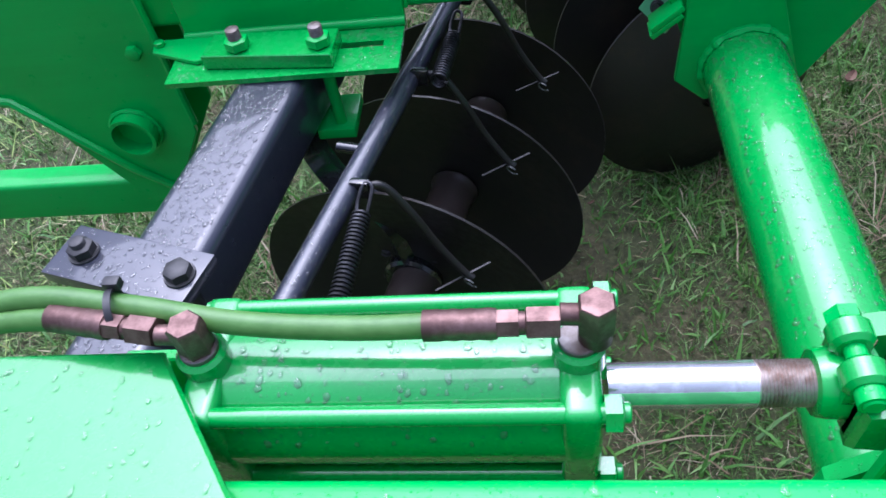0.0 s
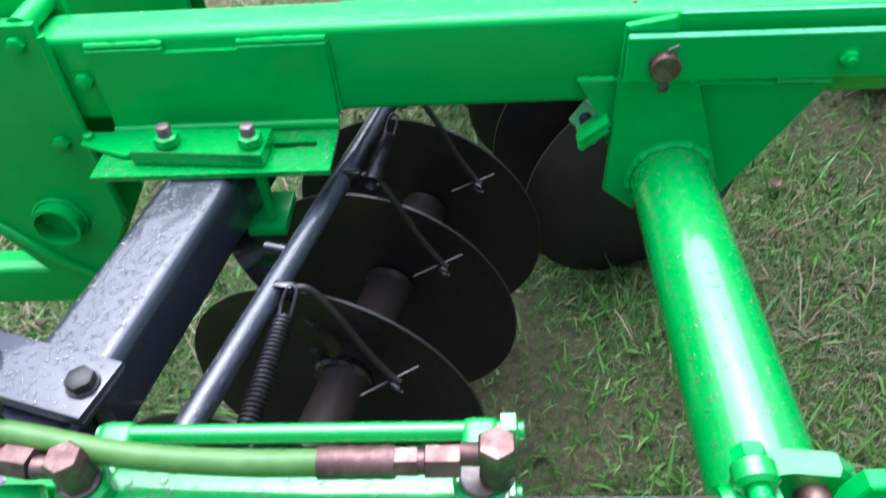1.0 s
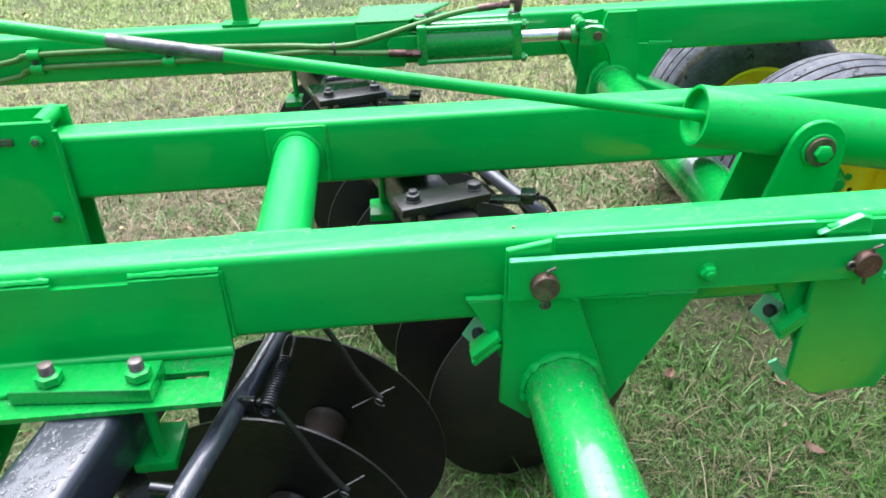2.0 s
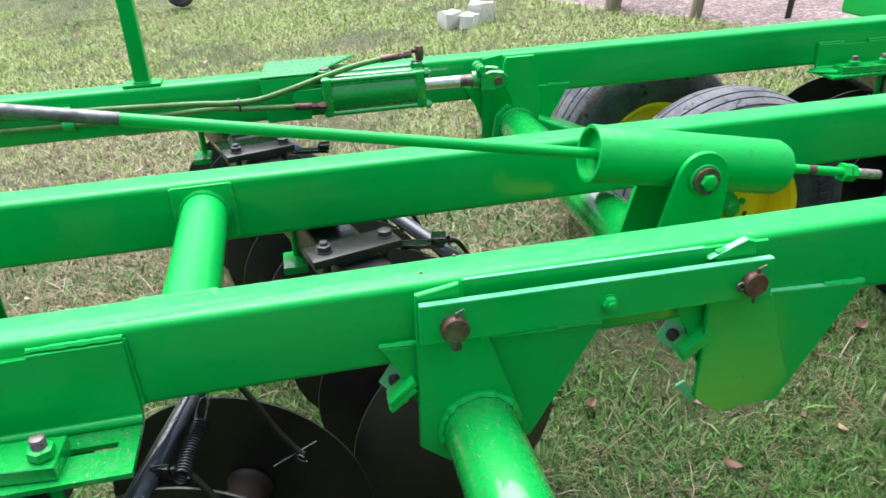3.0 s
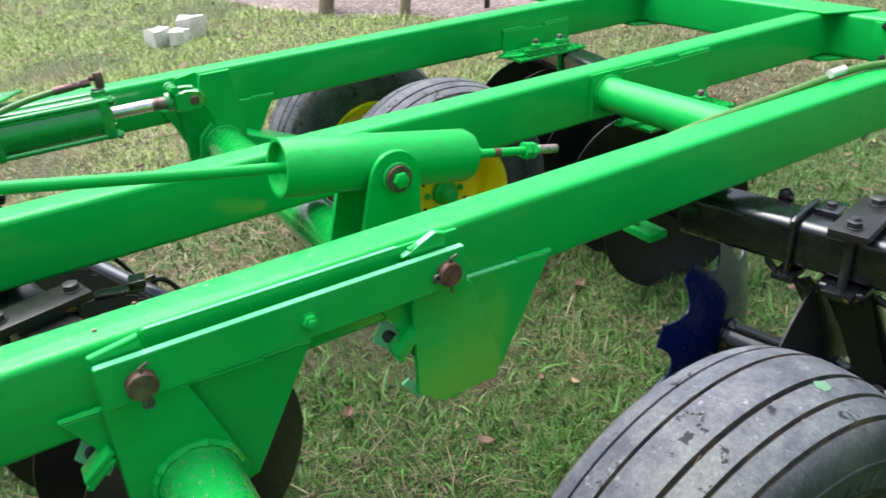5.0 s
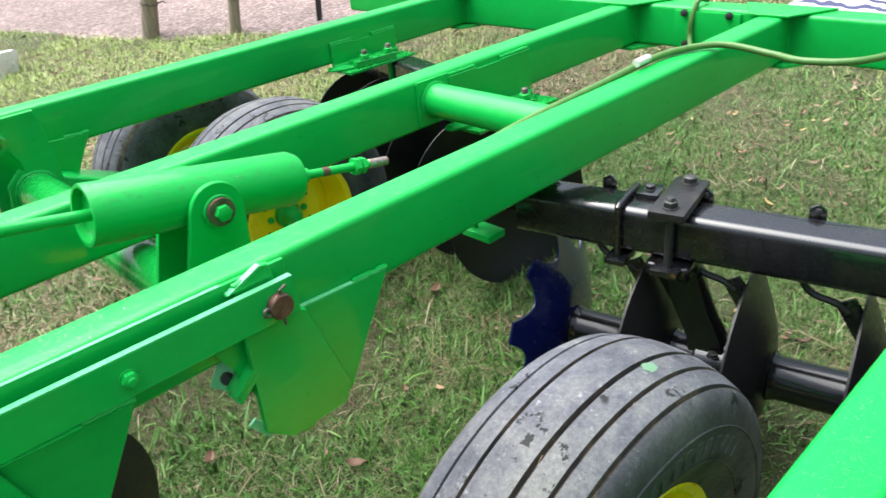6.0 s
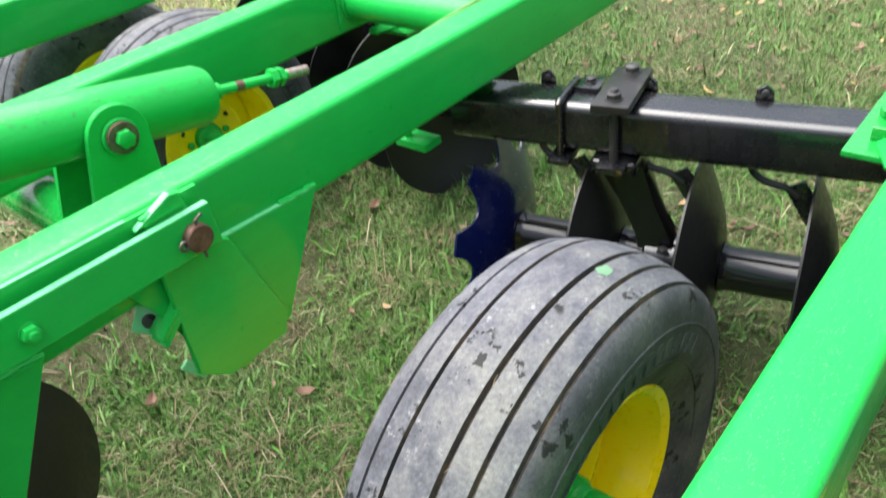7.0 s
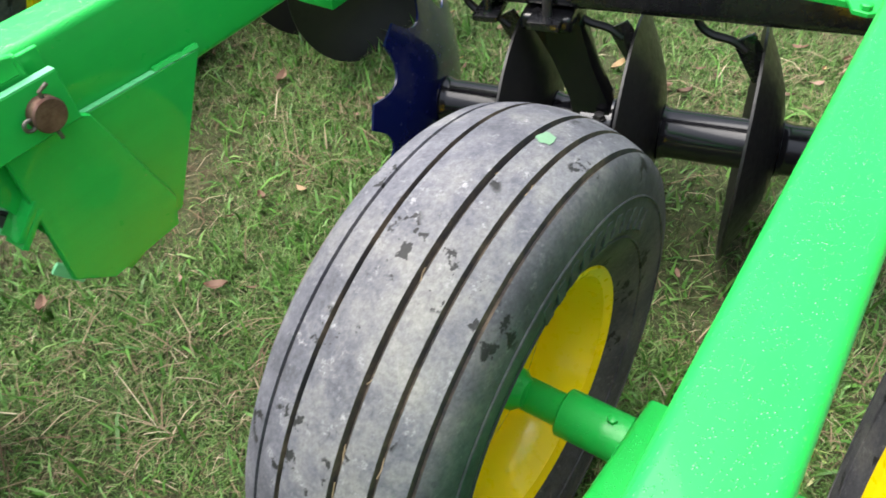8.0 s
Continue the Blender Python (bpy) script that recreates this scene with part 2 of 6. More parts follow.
# paler than the near blades: the open lawn's stronger light is in the colour
LIT_GRASS = island_material("lit_grass_blades", [(0.0, (0.22, 0.32, 0.075)), (0.4, (0.3, 0.41, 0.11)), (0.72, (0.38, 0.46, 0.155)), (0.9, (0.48, 0.47, 0.24)), (1.0, (0.54, 0.47, 0.3))], 0.6)
LEAF = island_material("dead_leaf", [(0.0, (0.09, 0.05, 0.036)), (0.5, (0.2, 0.115, 0.08)), (0.85, (0.32, 0.21, 0.16)), (1.0, (0.45, 0.33, 0.12))], 0.6)


def ground_material():
    m, n, l, b = material("lawn_soil", (0.1, 0.1, 0.04), 0.95)
    co = n.new("ShaderNodeTexCoord").outputs["Object"]
    base = ramp(n, l, noise_tex(n, l, 1.1, 8, 0.65, co).outputs["Fac"], [(0.35, (0.05, 0.068, 0.02)), (0.5, (0.075, 0.085, 0.032)), (0.62, (0.125, 0.1, 0.055)), (0.74, (0.115, 0.078, 0.046))])
    fine = ramp(n, l, noise_tex(n, l, 55, 6, 0.7, co).outputs["Fac"], [(0.3, grey(0.35)), (0.7, grey(1.3))])
    mul = n.new("ShaderNodeMixRGB")
    mul.blend_type = 'MULTIPLY'
    mul.inputs[0].default_value = 1
    l.new(base.outputs[0], mul.inputs[1]), l.new(fine.outputs[0], mul.inputs[2])
    l.new(mul.outputs[0], b.inputs["Base Color"])
    bump = n.new("ShaderNodeBump")
    bump.inputs["Strength"].default_value, bump.inputs["Distance"].default_value = 0.8, 0.02
    l.new(noise_tex(n, l, 40, 8, 0.75, co).outputs["Fac"], bump.inputs["Height"]), l.new(bump.outputs[0], b.inputs["Normal"])
    return m


def gravel_material():
    m, n, l, b = material("gravel", (0.3, 0.27, 0.25), 0.9)
    co = n.new("ShaderNodeTexCoord").outputs["Object"]
    v = n.new("ShaderNodeTexVoronoi")
    v.inputs["Scale"].default_value = 45
    l.new(co, v.inputs["Vector"])
    sep = n.new("ShaderNodeSeparateColor")
    l.new(v.outputs["Color"], sep.inputs[0])
    st = ramp(n, l, sep.outputs[0], [(0.0, (0.12, 0.088, 0.082)), (0.6, (0.225, 0.163, 0.147)), (1.0, (0.35, 0.275, 0.255))])
    big = ramp(n, l, noise_tex(n, l, 1.5, 6, 0.7, co).outputs["Fac"], [(0.35, grey(0.75)), (0.7, grey(1.15))])
    mul = n.new("ShaderNodeMixRGB")
    mul.blend_type = 'MULTIPLY'
    mul.inputs[0].default_value = 1
    l.new(st.outputs[0], mul.inputs[1]), l.new(big.outputs[0], mul.inputs[2])
    l.new(mul.outputs[0], b.inputs["Base Color"])
    bump = n.new("ShaderNodeBump")
    bump.inputs["Strength"].default_value, bump.inputs["Distance"].default_value = 0.8, 0.015
    l.new(v.outputs["Distance"], bump.inputs["Height"]), l.new(bump.outputs[0], b.inputs["Normal"])
    return m


def wood_material():
    m, n, l, b = material("weathered_wood", (0.3, 0.25, 0.18), 0.85)
    co = n.new("ShaderNodeTexCoord").outputs["Object"]
    mp = n.new("ShaderNodeMapping")
    mp.inputs["Scale"].default_value = (14, 14, 1.2)
    l.new(co, mp.inputs[0])
    r = ramp(n, l, noise_tex(n, l, 4, 8, 0.7, mp.outputs[0]).outputs["Fac"], [(0.3, (0.14, 0.11, 0.08)), (0.6, (0.3, 0.25, 0.18)), (0.8, (0.4, 0.35, 0.27))])
    l.new(r.outputs[0], b.inputs["Base Color"])
    return m


# lighter green: sky sheen on upward faces put into the colour
PALE_SHEEN = painted("worn_sheen_paint", (0.22, 0.66, 0.36), 0.3, coat=0.5, dark=(0.04, 0.45, 0.13))
SMEAR = painted("paint_smear", (0.11, 0.26, 0.14), 0.6, dust=0.9, coat=0.0, dark=(0.12, 0.19, 0.13))
def cloth_material():
    m, n, l, b = material("patterned_cloth", (0.5, 0.5, 0.6), 0.7)
    co = n.new("ShaderNodeTexCoord").outputs["Object"]
    w = n.new("ShaderNodeTexWave")
    w.inputs["Scale"].default_value, w.inputs["Distortion"].default_value = 5.0, 7.0
    l.new(co, w.inputs["Vector"])
    r = ramp(n, l, w.outputs["Fac"], [(0.35, (0.03, 0.035, 0.1)), (0.5, (0.3, 0.32, 0.45)), (0.65, (0.7, 0.7, 0.72))])
    l.new(r.outputs[0], b.inputs["Base Color"])
    return m


CLOTH = cloth_material()
SOIL, GRAVEL, WOOD = ground_material(), gravel_material(), wood_material()
WHITE = painted("white_block", (0.72, 0.7, 0.64), 0.8, dust=0.7, coat=0.0, soil=(0.3, 0.22, 0.15))
RED = painted("red_paint", (0.5, 0.02, 0.02), 0.4, coat=0.2)

# ---------------------------------------------------------------- mesh tools
DX, MID = 0.485, 2.822  # the far half is the near half mirrored across the machine and set back


def near(p):
    return Vector(p)


def far(p):
    return Vector((p[0] + DX, MID - p[1], p[2]))


def lawn(x, y):
    """Height of the sloping lawn."""
    return 0.0593 * (x - 1.16) + 0.0347 * (y - 0.53)


def thing(name, at, label, category, group="", kind=""):
    ob = new(name)
    ob.empty_display_size = 0.05
    ob.location = at
    bpy.context.view_layer.update()
    return tagged(ob, label, category, group, kind)


def origin_of(ob):
    p = Vector((0, 0, 0))
    while ob:
        p += ob.location
        ob = ob.parent
    return p


def finish(bm, mat, sharp=38):
    bmesh.ops.recalc_face_normals(bm, faces=bm.faces[:])
    me = bpy.data.meshes.new("mesh")
    bm.to_mesh(me)
    bm.free()
    me.materials.append(mat)
    me.polygons.foreach_set("use_smooth", [True] * len(me.polygons))
    me.set_sharp_from_angle(angle=radians(sharp))
    return me


def part(name, bm, mat, parent, label="", sharp=38):
    """One mesh under a thing or a part; the bmesh is in world places."""
    bmesh.ops.translate(bm, vec=-origin_of(parent), verts=bm.verts[:])
    me = finish(bm, mat, sharp)
    me.name = name
    ob = new(name, me)
    ob.parent = parent
    return tagged(ob, label)


def solid(name, bm, mat, at, label, category, group="", kind="", sharp=38):
    """One top-level mesh with its origin at a place."""
    bmesh.ops.translate(bm, vec=-Vector(at), verts=bm.verts[:])
    me = finish(bm, mat, sharp)
    me.name = name
    ob = new(name, me)
    ob.location = at
    return tagged(ob, label, category, group, kind)


def box(bm, lo, hi, bevel=0.0, seg=2, m=near, turn=None):
    """A box between two corners, rounded, turned by a matrix and then laid by m."""
    lo, hi = Vector(lo), Vector(hi)
    made = bmesh.ops.create_cube(bm, size=1.0)["verts"]
    for v in made:
        v.co = Vector([lo[i] if v.co[i] < 0 else hi[i] for i in range(3)])
    if bevel:
        edges = list({e for v in made for e in v.link_edges})
        out = bmesh.ops.bevel(bm, geom=edges, offset=bevel, segments=seg, profile=0.6, affect='EDGES')
        made = list({v for f in out["faces"] for v in f.verts} | {v for v in made if v.is_valid})
        made = list({w for v in made for f in v.link_faces for w in f.verts})
    for v in made:
        p = turn @ v.co if turn else v.co
        v.co = m(p)
    return made


def beam(bm, axis, span, across, up, r, m=near, turn=None, seg=4, wall=0.0):
    """A rolled hollow section along an axis (0 x, 1 y), with round corners of radius r; wall makes it hollow."""
    def ring(inset):
        (a0, a1), (b0, b1) = across, up
        a0, a1, b0, b1, rr = a0 + inset, a1 - inset, b0 + inset, b1 - inset, max(0.002, r - inset)
        out = []
        for ca, cb, start in ((a1 - rr, b1 - rr, 0), (a0 + rr, b1 - rr, 90), (a0 + rr, b0 + rr, 180), (a1 - rr, b0 + rr, 270)):
            for k in range(seg + 1):
                t = radians(start + 90 * k / seg)
                out.append((ca + rr * math.cos(t), cb + rr * math.sin(t)))
        return out

    def put(s, ab):
        p = Vector((s, ab[0], ab[1])) if axis == 0 else Vector((ab[0], s, ab[1]))
        return bm.verts.new(m(turn @ p if turn else p))
    outer = [[put(s, ab) for ab in ring(0)] for s in span]
    n = len(outer[0])
    for k in range(n):
        bm.faces.new((outer[0][k], outer[0][(k + 1) % n], outer[1][(k + 1) % n], outer[1][k]))
    if not wall:
        bm.faces.new(outer[0]), bm.faces.new(outer[1])
        return
    inner = [[put(s, ab) for ab in ring(wall)] for s in span]
    for k in range(n):
        j = (k + 1) % n
        bm.faces.new((inner[0][k], inner[0][j], inner[1][j], inner[1][k]))
        for e in (0, 1):
            bm.faces.new((outer[e][k], outer[e][j], inner[e][j], inner[e][k]))


def prism(bm, outline, axis, a, b, bevel=0.0015, m=near):
    """A flat plate: an outline in the plane across an axis (1: x, z; 2: x, y; 0: y, z), from a to b."""
    def put(u, v, w):
        return Vector((u, w, v)) if axis == 1 else Vector((u, v, w)) if axis == 2 else Vector((w, u, v))
    lo = [bm.verts.new(m(put(u, v, a))) for u, v in outline]
    hi = [bm.verts.new(m(put(u, v, b))) for u, v in outline]
    n, faces = len(outline), []
    faces.append(bm.faces.new(lo)), faces.append(bm.faces.new(hi))
    for k in range(n):
        faces.append(bm.faces.new((lo[k], lo[(k + 1) % n], hi[(k + 1) % n], hi[k])))
    if bevel:
        edges = list({e for f in faces[:2] for e in f.edges})
        bmesh.ops.bevel(bm, geom=edges, offset=bevel, segments=1, affect='EDGES')


def across_axes(way):
    way = Vector(way).normalized()
    side = way.cross(Vector((0, 0, 1)) if abs(way.z) < 0.9 else Vector((1, 0, 0))).normalized()
    return way, side, way.cross(side).normalized()


def lathe(bm, profile, at, way, n=32, closed=False, m=near, wobble=0.0):
    """Turns a profile of (radius, height) round an axis at a place."""
    way, s, u = across_axes(way)
    rings = []
    for r, h in profile:
        if r < 1e-5:
            rings.append([bm.verts.new(m(Vector(at) + way * h))])
        else:
            rings.append([bm.verts.new(m(Vector(at) + way * h + (s * math.cos(2 * math.pi * k / n) + u * math.sin(2 * math.pi * k / n)) * r)) for k in range(n)])
    pairs = list(zip(rings, rings[1:])) + ([(rings[-1], rings[0])] if closed else [])
    for a, b in pairs:
        for k in range(n):
            j = (k + 1) % n
            if len(a) == 1 and len(b) == 1:
                continue
            if len(a) == 1:
                bm.faces.new((a[0], b[k], b[j]))
            elif len(b) == 1:
                bm.faces.new((a[k], a[j], b[0]))
            else:
                bm.faces.new((a[k], a[j], b[j], b[k]))
    for ring in ((rings[0], rings[-1]) if not closed else ()):
        if len(ring) > 2:
            bm.faces.new(ring)


def rod(bm, p, q, r, n=20, chamfer=0.0, m=near):
    p, q = Vector(p), Vector(q)
    h = (q - p).length
    c = min(chamfer, r * 0.5, h * 0.4)
    prof = [(r - c, 0), (r, c), (r, h - c), (r - c, h)] if c else [(r, 0), (r, h)]
    lathe(bm, prof, p, q - p, n, m=m)


def pipe(bm, p, q, r, wall, n=32, m=near):
    p, q = Vector(p), Vector(q)
    h = (q - p).length
    lathe(bm, [(r, 0), (r, h), (r - wall, h), (r - wall, 0)], p, q - p, n, closed=True, m=m)


def hexagon(bm, at, way, r, h, m=near):
    c = r * 0.12
    lathe(bm, [(r, 0), (r, h - c), (r - 1.6 * c, h)], at, way, 6, m=m)


def sweep(bm, pts, r, n=10, m=near, radii=None, caps=True):
    """A round bar along a line of places."""
    pts = [Vector(p) for p in pts]
    rings, side = [], None
    for i, p in enumerate(pts):
        way = (pts[min(i + 1, len(pts) - 1)] - pts[max(i - 1, 0)]).normalized()
        if side is None:
            _, side, up = across_axes(way)
        side = (side - way * side.dot(way)).normalized()
        up = way.cross(side)
        rr = radii[i] if radii else r
        rings.append([bm.verts.new(m(p + (side * math.cos(2 * math.pi * k / n) + up * math.sin(2 * math.pi * k / n)) * rr)) for k in range(n)])
    for a, b in zip(rings, rings[1:]):
        for k in range(n):
            bm.faces.new((a[k], a[(k + 1) % n], b[(k + 1) % n], b[k]))
    if caps:
        bm.faces.new(rings[0]), bm.faces.new(rings[-1])


def curve(pts, steps=10):
    """A smooth line through places (Catmull-Rom)."""
    p = [Vector(q) for q in pts]
    p = [2 * p[0] - p[1]] + p + [2 * p[-1] - p[-2]]
    out = []
    for a, b, c, d in zip(p, p[1:], p[2:], p[3:]):
        for k in range(steps):
            t = k / steps
            out.append(0.5 * ((2 * b) + (c - a) * t + (2 * a - 5 * b + 4 * c - d) * t * t + (3 * b - a - 3 * c + d) * t ** 3))
    return out + [p[-2]]


def bead(bm, pts, r, m=near, closed=False):
    """A weld bead: a lumpy ridge along a line."""
    pts = [Vector(p) for p in pts]
    fine = []
    for a, b in zip(pts, pts[1:]):
        k = max(1, int((b - a).length / 0.005))
        fine += [a.lerp(b, i / k) for i in range(k)]
    fine.append(pts[-1])
    radii = [r * (1.0 + 0.45 * noise.noise(p * 95)) for p in fine]
    fine = [p + Vector((random.uniform(-1, 1), random.uniform(-1, 1), random.uniform(-1, 1))) * r * 0.1 for p in fine]
    sweep(bm, fine, r, 6, m=m, radii=radii)


def weld(parent, pts, r, m=near):
    """A weld bead as a part."""
    bm = bmesh.new()
    bead(bm, pts, r, m)
    return part("weld_bead", bm, GREEN, parent)


def circle(at, way, r, n=36, start=0.0, turn=360.0):
    way, s, u = across_axes(way)
    return [Vector(at) + (s * math.cos(radians(start + turn * k / n)) + u * math.sin(radians(start + turn * k / n))) * r for k in range(n + 1)]


def bolt(parent, at, way, size, mat, m=near, stud=0.0, washer=True, label="", stud_mat=None):
    """A hexagon nut or head on a washer, with the end of its stud showing where stud is given."""
    at, way = Vector(at), Vector(way).normalized()
    bm = bmesh.new()
    h = size * 0.8
    if washer:
        rod(bm, at, at + way * size * 0.16, size * 1.15, 20, 0.0006, m=m)
    hexagon(bm, at + way * size * 0.16, way, size, h, m=m)
    ob = part("bolt", bm, mat, parent, label)
    if stud:
        bm = bmesh.new()
        q = at + way * (size * 0.16 + h)
        rows = [(size * 0.55, -0.002)]
        k = max(3, int(stud / 0.003))
        for i in range(k):
            rows += [(size * 0.58, stud * (i + 0.25) / k * 0.9), (size * 0.5, stud * (i + 0.75) / k * 0.9)]
        rows += [(size * 0.55, stud * 0.92), (size * 0.4, stud)]
        lathe(bm, rows, q, way, 12, m=m)
        part("stud", bm, stud_mat or ZINC, ob)
    return ob

# ---------------------------------------------------------------- the harrow's frame
ZB, ZT = 0.7935, 0.944
WIDE = 0.0885
RAILS = (0.148, 1.084, 1.663, 2.584)  # near faces
END_X = 2.975

frame_thing = thing("harrow_frame", (1.2, 1.41, ZB), "bright green welded steel harrow frame of four long rails", "harrow frame")
for y in RAILS:
    bm = bmesh.new()
    start = -0.72 if y in RAILS[1:3] else -1.6
    beam(bm, 0, (start, END_X), (y, y + WIDE), (ZB, ZT), 0.014, seg=5)
    part("rail", bm, GREEN, frame_thing)
bm = bmesh.new()
beam(bm, 1, (-0.55, 3.45), (END_X + 0.003, END_X + 0.12), (ZB, ZT), 0.014, seg=5)
part("end_beam", bm, GREEN, frame_thing)
for y in RAILS:  # gussets above and below each rail's end
    bm = bmesh.new()
    out = [(END_X - 0.06, y - 0.02), (END_X + 0.1, y - 0.11), (END_X + 0.1, y + WIDE + 0.11), (END_X - 0.06, y + WIDE + 0.02)]
    prism(bm, out, 2, ZB - 0.012, ZB - 0.001)
    part("gusset", bm, GREEN, frame_thing)
    bm = bmesh.new()
    prism(bm, out, 2, ZT + 0.001, ZT + 0.009)
    part("gusset", bm, GREEN, frame_thing)
for y in RAILS:
    for yy in (y - 0.002, y + WIDE + 0.002):
        weld(frame_thing, [(END_X - 0.002, yy, ZB + 0.01), (END_X - 0.002, yy, ZT - 0.01)], 0.004)

bm = bmesh.new()
box(bm, (0.36, RAILS[0] - 0.0135, 0.82), (0.872, RAILS[0] - 0.001, 0.931), 0.003)
part("outer_strap", bm, GREEN, frame_thing)

# round cross tubes between the middle rails
for x in (0.005, 1.905):
    bm = bmesh.new()
    rod(bm, (x, RAILS[1] + WIDE - 0.002, 0.872), (x, RAILS[2] + 0.002, 0.872), 0.05, 36)
    part("cross_tube", bm, GREEN, frame_thing)
    for y in (RAILS[2] - 0.008, RAILS[1] + WIDE + 0.001):
        bm = bmesh.new()
        box(bm, (x - 0.062, y, ZB + 0.012), (x + 0.062, y + 0.007, ZT - 0.006), 0.002)
        part("flange", bm, GREEN, frame_thing)
    weld(frame_thing, circle((x, RAILS[2] - 0.011, 0.872), (0, 1, 0), 0.0515), 0.0055)
    weld(frame_thing, [(x + 0.062, RAILS[2] - 0.002, ZB + 0.014), (x + 0.062, RAILS[2] - 0.002, ZT - 0.01)], 0.0075)
    weld(frame_thing, [(x - 0.062, RAILS[2] - 0.002, ZB + 0.014), (x - 0.062, RAILS[2] - 0.002, ZT - 0.01)], 0.005)

# the hitch's side plates, in pairs either side of the middle rails
for y, top in ((RAILS[1], 0.975), (RAILS[2], 0.985)):
    for yy in (y - 0.014, y + WIDE + 0.002):
        bm = bmesh.new()
        prism(bm, [(-0.5, top), (-0.5, 0.58), (-0.6, 0.42), (-0.66, 0.4), (-0.8, 0.66), (-1.5, 0.8), (-1.5, top)], 1, yy, yy + 0.012, 0.002)
        part("hitch_plate", bm, GREEN, frame_thing)
    bm = bmesh.new()
    rod(bm, (-0.53, y - 0.0015, top - 0.012), (-0.53, y + WIDE + 0.0015, top - 0.012), 0.019, 24)
    part("spacer_tube", bm, GREEN, frame_thing)
    bm = bmesh.new()
    sweep(bm, [(-0.497, y - 0.012, 0.6), (-0.497, y - 0.012, top - 0.02)], 0.007, 8)
    part("edge_bar", bm, GREEN, frame_thing)
    bm = bmesh.new()
    pipe(bm, (-0.612, y - 0.045, 0.597), (-0.612, y + WIDE + 0.05, 0.597), 0.044, 0.007)
    part("hitch_pipe", bm, GREEN, frame_thing)
    weld(frame_thing, circle((-0.612, y - 0.018, 0.597), (0, 1, 0), 0.046), 0.005)
    bm = bmesh.new()
    sweep(bm, [(-0.565, y - 0.016, 0.42), (-0.66, y - 0.018, 0.5), (-0.82, y - 0.018, 0.68), (-1.2, y - 0.018, 0.75)], 0.009, 8)
    part("edge_bar", bm, GREEN, frame_thing)
    for x, z in ((-0.535, 0.945), (-0.54, 0.765)):
        bolt(frame_thing, (x, y - 0.014, z), (0, -1, 0), 0.014, GREEN, washer=False, stud=0.006 if y == RAILS[2] else 0)
bolt(frame_thing, (-0.463, RAILS[1], 0.872), (0, -1, 0), 0.014, GREEN, washer=False, stud=0.004, stud_mat=GREEN)
bm = bmesh.new()
beam(bm, 0, (-1.9, -0.66), (1.1, 1.165), (0.335, 0.435), 0.01)
part("drawbar", bm, GREEN, frame_thing)
bm = bmesh.new()
box(bm, (-0.65, RAILS[2] - 0.02, 0.937), (-0.585, RAILS[2] - 0.0155, 0.953), 0.001)
part("name_plate", bm, ZINC, frame_thing, "small riveted metal plate")

